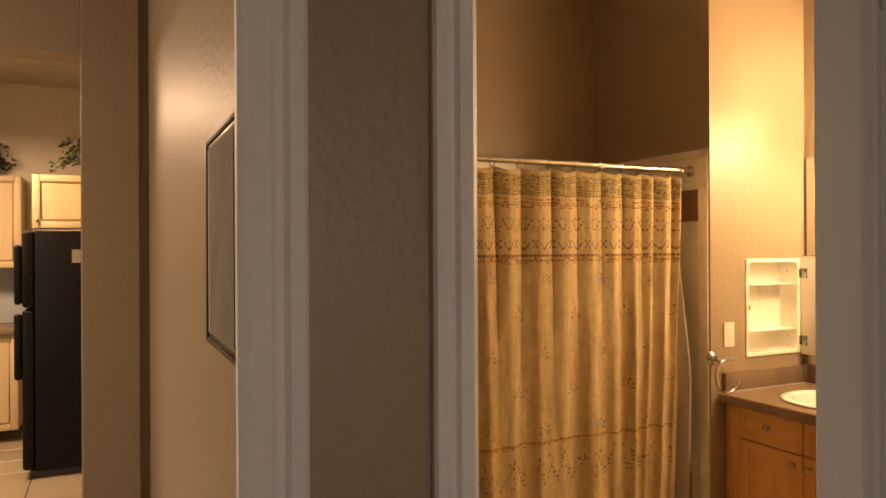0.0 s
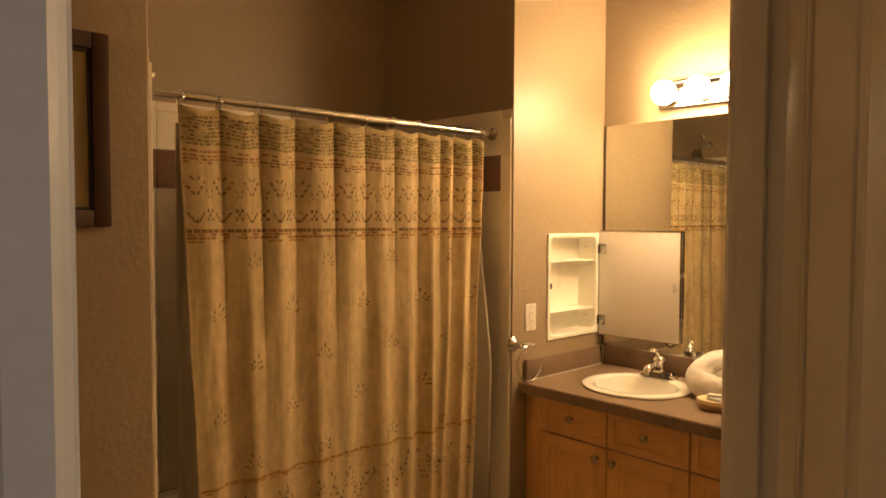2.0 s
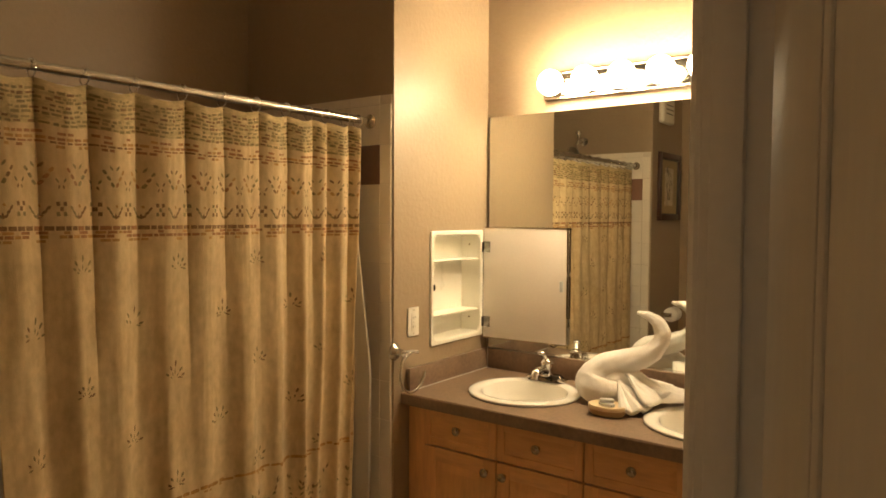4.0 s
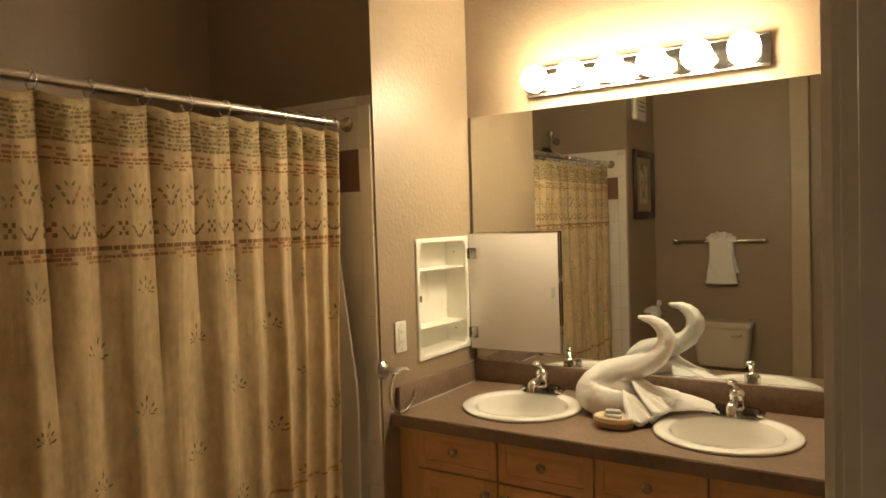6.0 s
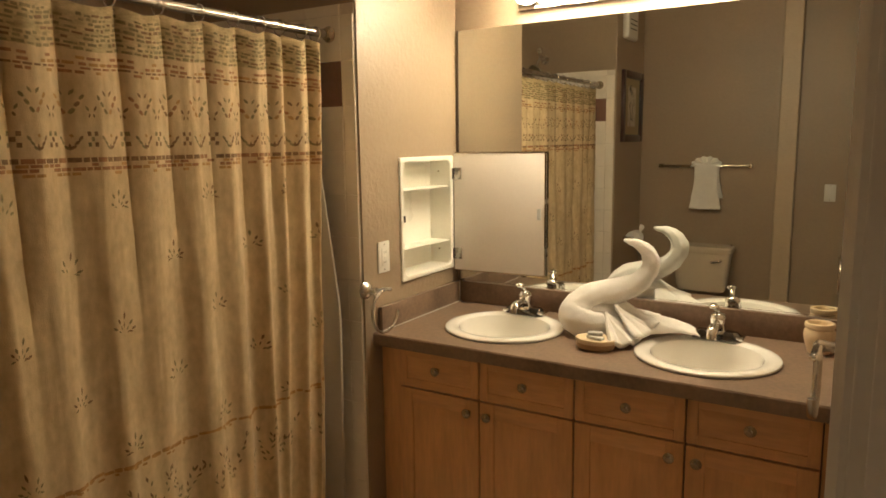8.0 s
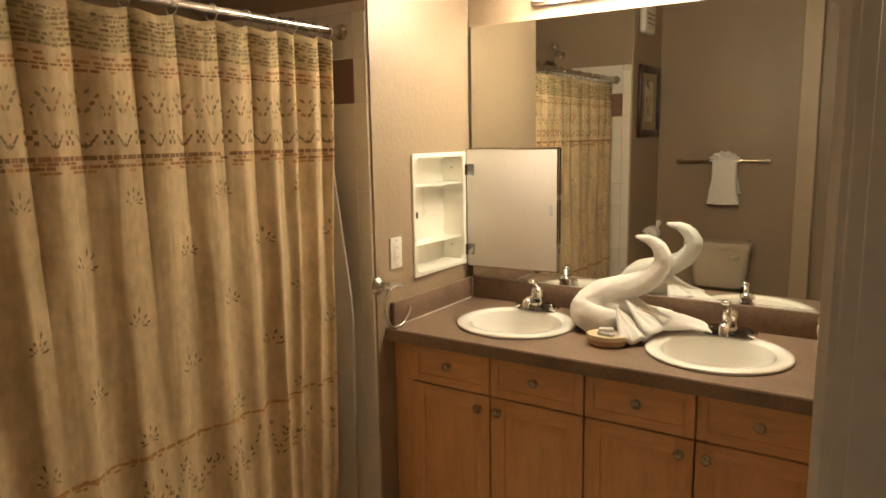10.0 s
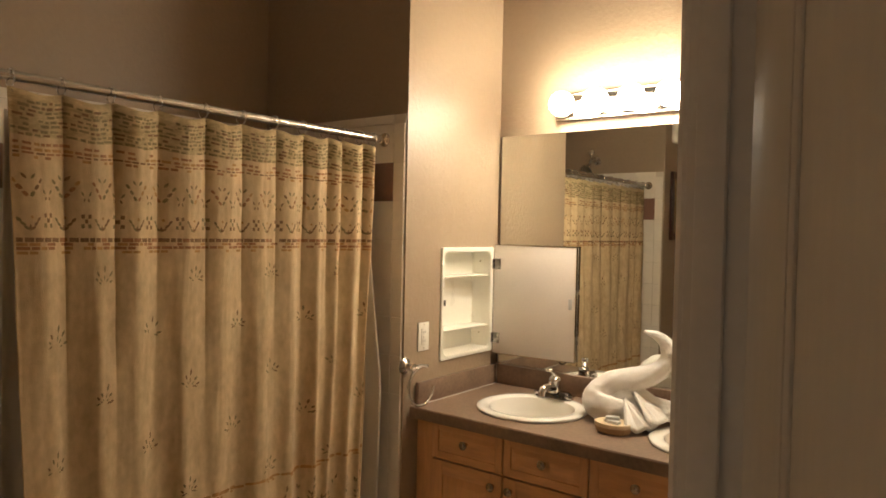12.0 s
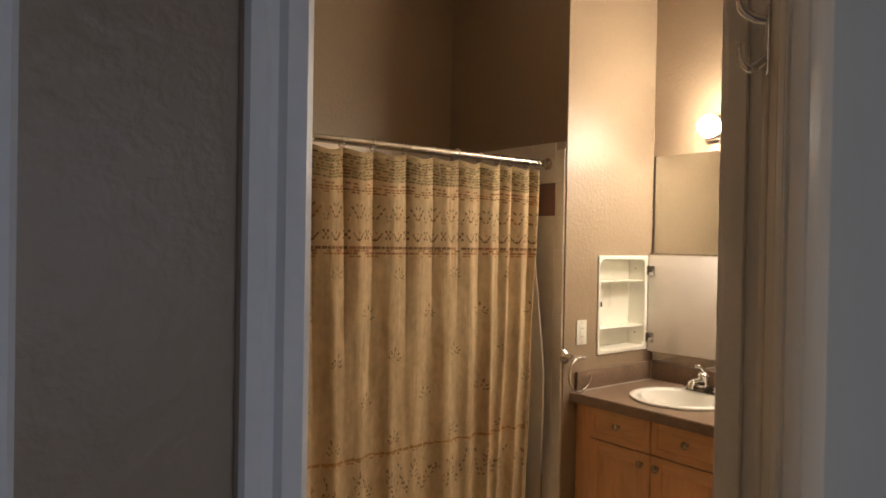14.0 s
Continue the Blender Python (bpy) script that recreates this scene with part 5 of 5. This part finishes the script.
vt = thing("door_chime", (1.07, CAB_WALL, 2.19), "white plastic door chime high on the wall", "door chime")
part("cover", box(0.96, 1.185, CAB_WALL - 0.045, CAB_WALL - 0.0005, 2.185, 2.57, bevel=0.018, seg=4), M_PLASTIC, vt)
for k in range(3):
    part("slot", box(1.00, 1.145, CAB_WALL - 0.0465, CAB_WALL - 0.0448, 2.25 + 0.03 * k, 2.256 + 0.03 * k), M_WATERLINE, vt)


def picture(name, label, m, w, h, rail, depth, frame_mat, inner_mat, art):
    """Framed picture in the x-z plane, back at y 0, facing -y, moved by m."""
    p = thing(name, m.translation, label, "picture")
    b = bmesh.new()
    for q in ((-w / 2, -w / 2 + rail, -h / 2, h / 2), (w / 2 - rail, w / 2, -h / 2, h / 2), (-w / 2 + rail, w / 2 - rail, -h / 2, -h / 2 + rail), (-w / 2 + rail, w / 2 - rail, h / 2 - rail, h / 2)):
        box(q[0], q[1], -depth, -0.001, q[2], q[3], bevel=0.004, bm=b)
    part("frame", move(b, m), frame_mat, p)
    b = bmesh.new()
    r2 = rail + 0.008
    for q in ((-w / 2 + rail, -w / 2 + r2, -h / 2 + rail, h / 2 - rail), (w / 2 - r2, w / 2 - rail, -h / 2 + rail, h / 2 - rail), (-w / 2 + r2, w / 2 - r2, -h / 2 + rail, -h / 2 + r2), (-w / 2 + r2, w / 2 - r2, h / 2 - r2, h / 2 - rail)):
        box(q[0], q[1], -depth * 0.65, -0.001, q[2], q[3], bevel=0.001, bm=b)
    part("fillet", move(b, m), inner_mat, p)
    part("mat_board", move(box(-w / 2 + r2, w / 2 - r2, -0.008, -0.002, -h / 2 + r2, h / 2 - r2), m), M_MAT if art else M_PAPER, p, smooth=False)
    f = 0.30 if art else 0.14
    part("print", move(box(-w / 2 + w * f, w / 2 - w * f, -0.0095, -0.0081, -h / 2 + h * (f - 0.08), h / 2 - h * (f - 0.08)), m), M_PRINT if art else M_GREYPRINT, p, smooth=False)
    b = bmesh.new()
    rg = random.Random(3)
    for k in range(16 if art else 6):
        x, z = rg.uniform(-0.13, 0.13) * w, rg.uniform(-0.22, 0.22) * h
        pts = [tuple(q) for q in spline([(x, -0.0098, z), (x + rg.uniform(-.06, .06) * w, -0.0098, z + 0.05 * h), (x + rg.uniform(-.08, .08) * w, -0.0098, z + 0.09 * h)], 8)]
        tube(pts, 0.0022, 6, bm=b)
    if art:
        part("drawing", move(b, m), M_INK, p)
    else:
        b.free()


picture("wall_picture", "dark wood framed olive print on the tan bathroom wall", Matrix.Translation((0.950, CAB_WALL, 1.742)), 0.456, 0.486, 0.042, 0.024, M_FRAME, M_BLACKFRAME, True)
picture("hall_picture", "black-framed pale picture on the tan hall wall", Matrix.Translation((HALL, 1.318, 1.527)) @ Matrix.Rotation(radians(-90), 4, "Z"), 0.33, 0.335, 0.010, 0.010, M_BLACKFRAME, M_BLACKFRAME, False)


# ---- kitchen seen down the hall ----
def fridge():
    KX = 0.075
    f = thing("refrigerator", (0.07, 5.95, 0), "black two-door refrigerator seen from its side", "refrigerator")
    part("cabinet", box(-0.27 + KX, 0.40 + KX, 5.60, 6.32, 0.05, 1.652, bevel=0.008), M_FRIDGE, f)
    part("fridge_door", box(-0.345 + KX, -0.274 + KX, 5.60, 6.32, 0.06, 1.125, bevel=0.022, seg=3), M_FRIDGE, f)
    part("freezer_door", box(-0.345 + KX, -0.274 + KX, 5.60, 6.32, 1.14, 1.652, bevel=0.022, seg=3), M_FRIDGE, f)
    for z0, z1 in ((0.66, 1.10), (1.16, 1.56)):
        part("handle", box(-0.392 + KX, -0.3455 + KX, 5.61, 5.66, z0, z1, bevel=0.02, seg=3), M_FRIDGE, f)
    part("toe_grille", box(-0.30 + KX, 0.38 + KX, 5.63, 6.30, 0.0, 0.05), M_WATERLINE, f, smooth=False)
    n = thing("paper_note", (0.06, 5.598, 1.46), "small white note on the refrigerator's side", "note")
    part("sheet", box(0.025, 0.10, 5.5965, 5.5993, 1.435, 1.525), M_PAPER, n, smooth=False)


fridge()


def wall_cabinet_unit(name, x0, x1, y0, y1, z0, z1, label):
    c = thing(name, ((x0 + x1) / 2, (y0 + y1) / 2, z0), label, "cabinet", "kitchen cabinets")
    part("body", box(x0, x1, y0 + 0.02, y1, z0, z1, bevel=0.002), M_MAPLE, c)
    b = bmesh.new()
    r = 0.05
    for q in ((x0, x0 + r, z0, z1), (x1 - r, x1, z0, z1), (x0 + r, x1 - r, z0, z0 + r), (x0 + r, x1 - r, z1 - r, z1)):
        box(q[0] + 0.001, q[1] - 0.001, y0, y0 + 0.0195, q[2] + 0.001, q[3] - 0.001, bevel=0.003, bm=b)
    d = part("door", b, M_MAPLE, c)
    part("panel", box(x0 + r + 0.012, x1 - r - 0.012, y0 + 0.005, y0 + 0.0195, z0 + r + 0.012, z1 - r - 0.012, bevel=0.005, seg=1), M_MAPLE, d)
    part("knob", sphere((x0 + 0.03, y0 - 0.012, z0 + 0.06), 0.012, 12, 8), M_NICKEL, d)


wall_cabinet_unit("upper_cabinet", -0.24, 0.17, 5.98, 6.32, 1.68, 2.065, "pale maple cabinet above the refrigerator")
wall_cabinet_unit("upper_cabinet", 0.175, 0.545, 5.98, 6.32, 1.68, 2.065, "pale maple cabinet above the refrigerator")
for k in range(3):
    wall_cabinet_unit("upper_cabinet", -0.86 - 0.47 * k, -0.40 - 0.47 * k, 6.98, 7.298, 1.38, 2.14, "pale maple upper cabinet on the kitchen wall")
    wall_cabinet_unit("base_cabinet", -0.86 - 0.47 * k, -0.40 - 0.47 * k, 6.70, 7.298, 0.10, 0.86, "pale maple base cabinet under the kitchen counter")
kc = thing("kitchen_counter", (-1.1, 7.0, 0.86), "grey-brown laminate kitchen counter", "worktop")
part("slab", box(-1.82, -0.36, 6.67, 7.298, 0.861, 0.90, bevel=0.004), M_COUNTER, kc)
part("backsplash", box(-1.85, -0.30, 7.28, 7.298, 0.901, 1.379, bevel=0.002), M_LAMINATE, kc, "pale grey backsplash")


def ivy(cx, cy, z, seed, reach):
    """A trailing artificial plant with many small leaves."""
    p = thing("artificial_ivy", (cx, cy, z), "trailing green artificial plant on top of the kitchen cabinets", "plant")
    rg = random.Random(seed)
    st, lf, fl = bmesh.new(), bmesh.new(), bmesh.new()
    part("pot", lathe([(0.05, 0), (0.07, 0.08), (0.075, 0.085), (0.06, 0.085), (0.05, 0.07), (0.004, 0.07)], 16, at=(cx, cy, z)), M_TAN, p)
    for k in range(34):
        a, ln = rg.uniform(0, 2 * math.pi), rg.uniform(0.10, reach)
        hgt = rg.uniform(0.05, 0.24)
        pts = spline([(cx, cy, z + 0.07), (cx + 0.4 * ln * math.cos(a), cy + 0.4 * ln * math.sin(a), z + 0.07 + hgt), (cx + ln * math.cos(a), cy + ln * math.sin(a), z + 0.03 + hgt * rg.uniform(0.2, 0.9))], 9)
        tube([tuple(q) for q in pts], 0.0022, 5, bm=st)
        for q in pts[2:]:
            for _ in range(3):
                s = rg.uniform(0.014, 0.028)
                R = Euler((rg.uniform(-1, 1), rg.uniform(-1, 1), rg.uniform(0, 6.3))).to_matrix()
                c = Vector(q) + Vector((rg.uniform(-.02, .02), rg.uniform(-.02, .02), rg.uniform(-.01, .02)))
                c.z = max(c.z, z + 0.02)
                tgt = fl if rg.random() < 0.12 else lf
                vs = [tgt.verts.new(c + R @ Vector(v) * s) for v in ((-1, 0, 0), (-0.3, 0.55, 0.15), (0.5, 0.45, 0.1), (1.1, 0, -0.15), (0.5, -0.45, 0.1), (-0.3, -0.55, 0.15))]
                tgt.faces.new(vs)
    part("stem", st, M_STEM, p)
    tagged(part("leaf", lf, M_LEAF, p, smooth=False), kind="stuff")
    tagged(part("blossom", fl, M_FLOWER, p, "dusty red blossoms", smooth=False), kind="stuff")


ivy(0.14, 6.12, 2.067, 5, 0.30)
ivy(-0.66, 7.14, 2.142, 9, 0.22)


# ---- wall tiles round the tub ----
def tile_mesh(name, w, h, t, material):
    return mesh_of(name, box(-w / 2, w / 2, -t, 0, -h / 2, h / 2, bevel=0.0008, seg=1), material)


TS, GAP, Z_TOP = 0.150, 0.0010, 1.975
SQUARE = tile_mesh("tile", TS - GAP, TS - GAP, 0.007, M_TILE)
SQUARE_BROWN = tile_mesh("tile", TS - GAP, TS - GAP, 0.007, M_BROWN_TILE)
BULLNOSE = tile_mesh("tile", 0.055 - GAP, TS - GAP, 0.007, M_TILE)
TOPS = tile_mesh("tile", TS - GAP, 0.036 - GAP, 0.007, M_TILE)


def set_tile(me, parent, m):
    o = new("tile", me)
    o.parent = parent
    o.matrix_basis = m


def tiled(parent, origin, along, turn, length, bull):
    """Rows of square tile from the tub to Z_TOP; along is the run's direction in the plan."""
    a = Vector(along)
    s = 0.0
    if bull:
        for r in range(13):
            z = Z_TOP - 0.036 - TS * (r + 0.5)
            c = Vector(origin) + a * 0.0275
            set_tile(BULLNOSE, parent, Matrix.Translation((c.x, c.y, z)) @ turn)
        s = 0.055
    while s + TS < length + 0.01:
        c = Vector(origin) + a * (s + TS / 2)
        set_tile(TOPS, parent, Matrix.Translation((c.x, c.y, Z_TOP - 0.018)) @ turn)
        for r in range(10):
            z = Z_TOP - 0.036 - TS * (r + 0.5)
            set_tile(SQUARE_BROWN if r == 1 else SQUARE, parent, Matrix.Translation((c.x, c.y, z)) @ turn)
        s += TS


grout = structure("tile_grout_east", box(TUB_X1 - 0.003, TUB_X1 + 0.0005, 2.628, TUB_Y, 0.44, Z_TOP), M_GROUT, "grout bed of the white wall tile", "wall tile")
tiled(grout, (TUB_X1 - 0.003, 2.628), (0, 1), Matrix.Rotation(radians(-90), 4, "Z"), TUB_Y - 2.628, True)
structure("tile_return_east", box(TUB_X1 - 0.0026, TUB_X1 + 0.0004, 2.6285, 2.738, 0.002, 0.4395), M_TILE, "white tile return beside the tub apron", "wall tile")
grout = structure("tile_grout_west", box(TUB_X0 - 0.0005, TUB_X0 + 0.003, 2.628, TUB_Y, 0.44, Z_TOP), M_GROUT, "grout bed of the white wall tile", "wall tile")
tiled(grout, (TUB_X0 + 0.003, 2.628), (0, 1), Matrix.Rotation(radians(90), 4, "Z"), TUB_Y - 2.628, True)
grout = structure("tile_grout_north", box(TUB_X0 + 0.003, TUB_X1 - 0.003, TUB_Y - 0.003, TUB_Y + 0.0005, 0.44, Z_TOP), M_GROUT, "grout bed of the white wall tile", "wall tile")
tiled(grout, (TUB_X0 + 0.036, TUB_Y - 0.003), (1, 0), Matrix.Identity(4), TUB_X1 - TUB_X0 - 0.04, False)

# ---- floor tiles of the hall and kitchen ----
FT = 0.33
FLOOR_TILE = mesh_of("tile", box(-FT / 2 + 0.003, FT / 2 - 0.003, -FT / 2 + 0.003, FT / 2 - 0.003, -0.0115, 0, bevel=0.002, seg=1), M_FLOOR)
for i in range(9):
    for j in range(18):
        x, y = -2.2 + FT * (i + 0.5), 1.2 + FT * (j + 0.5)
        if x > 0.30 and y < 4.3:
            continue
        set_tile(FLOOR_TILE, floor, Matrix.Translation((x, y, 0)))
# unseen bathroom floor, added pale to throw light on cabinets and wall tile
BATH_TILE = mesh_of("tile", box(-FT / 2 + 0.003, FT / 2 - 0.003, -FT / 2 + 0.003, FT / 2 - 0.003, -0.0115, 0, bevel=0.002, seg=1), M_BATH_FLOOR)
for i in range(8):
    for j in range(5):
        set_tile(BATH_TILE, floor, Matrix.Translation((0.87 + FT * i, 1.30 + FT * j, 0)))
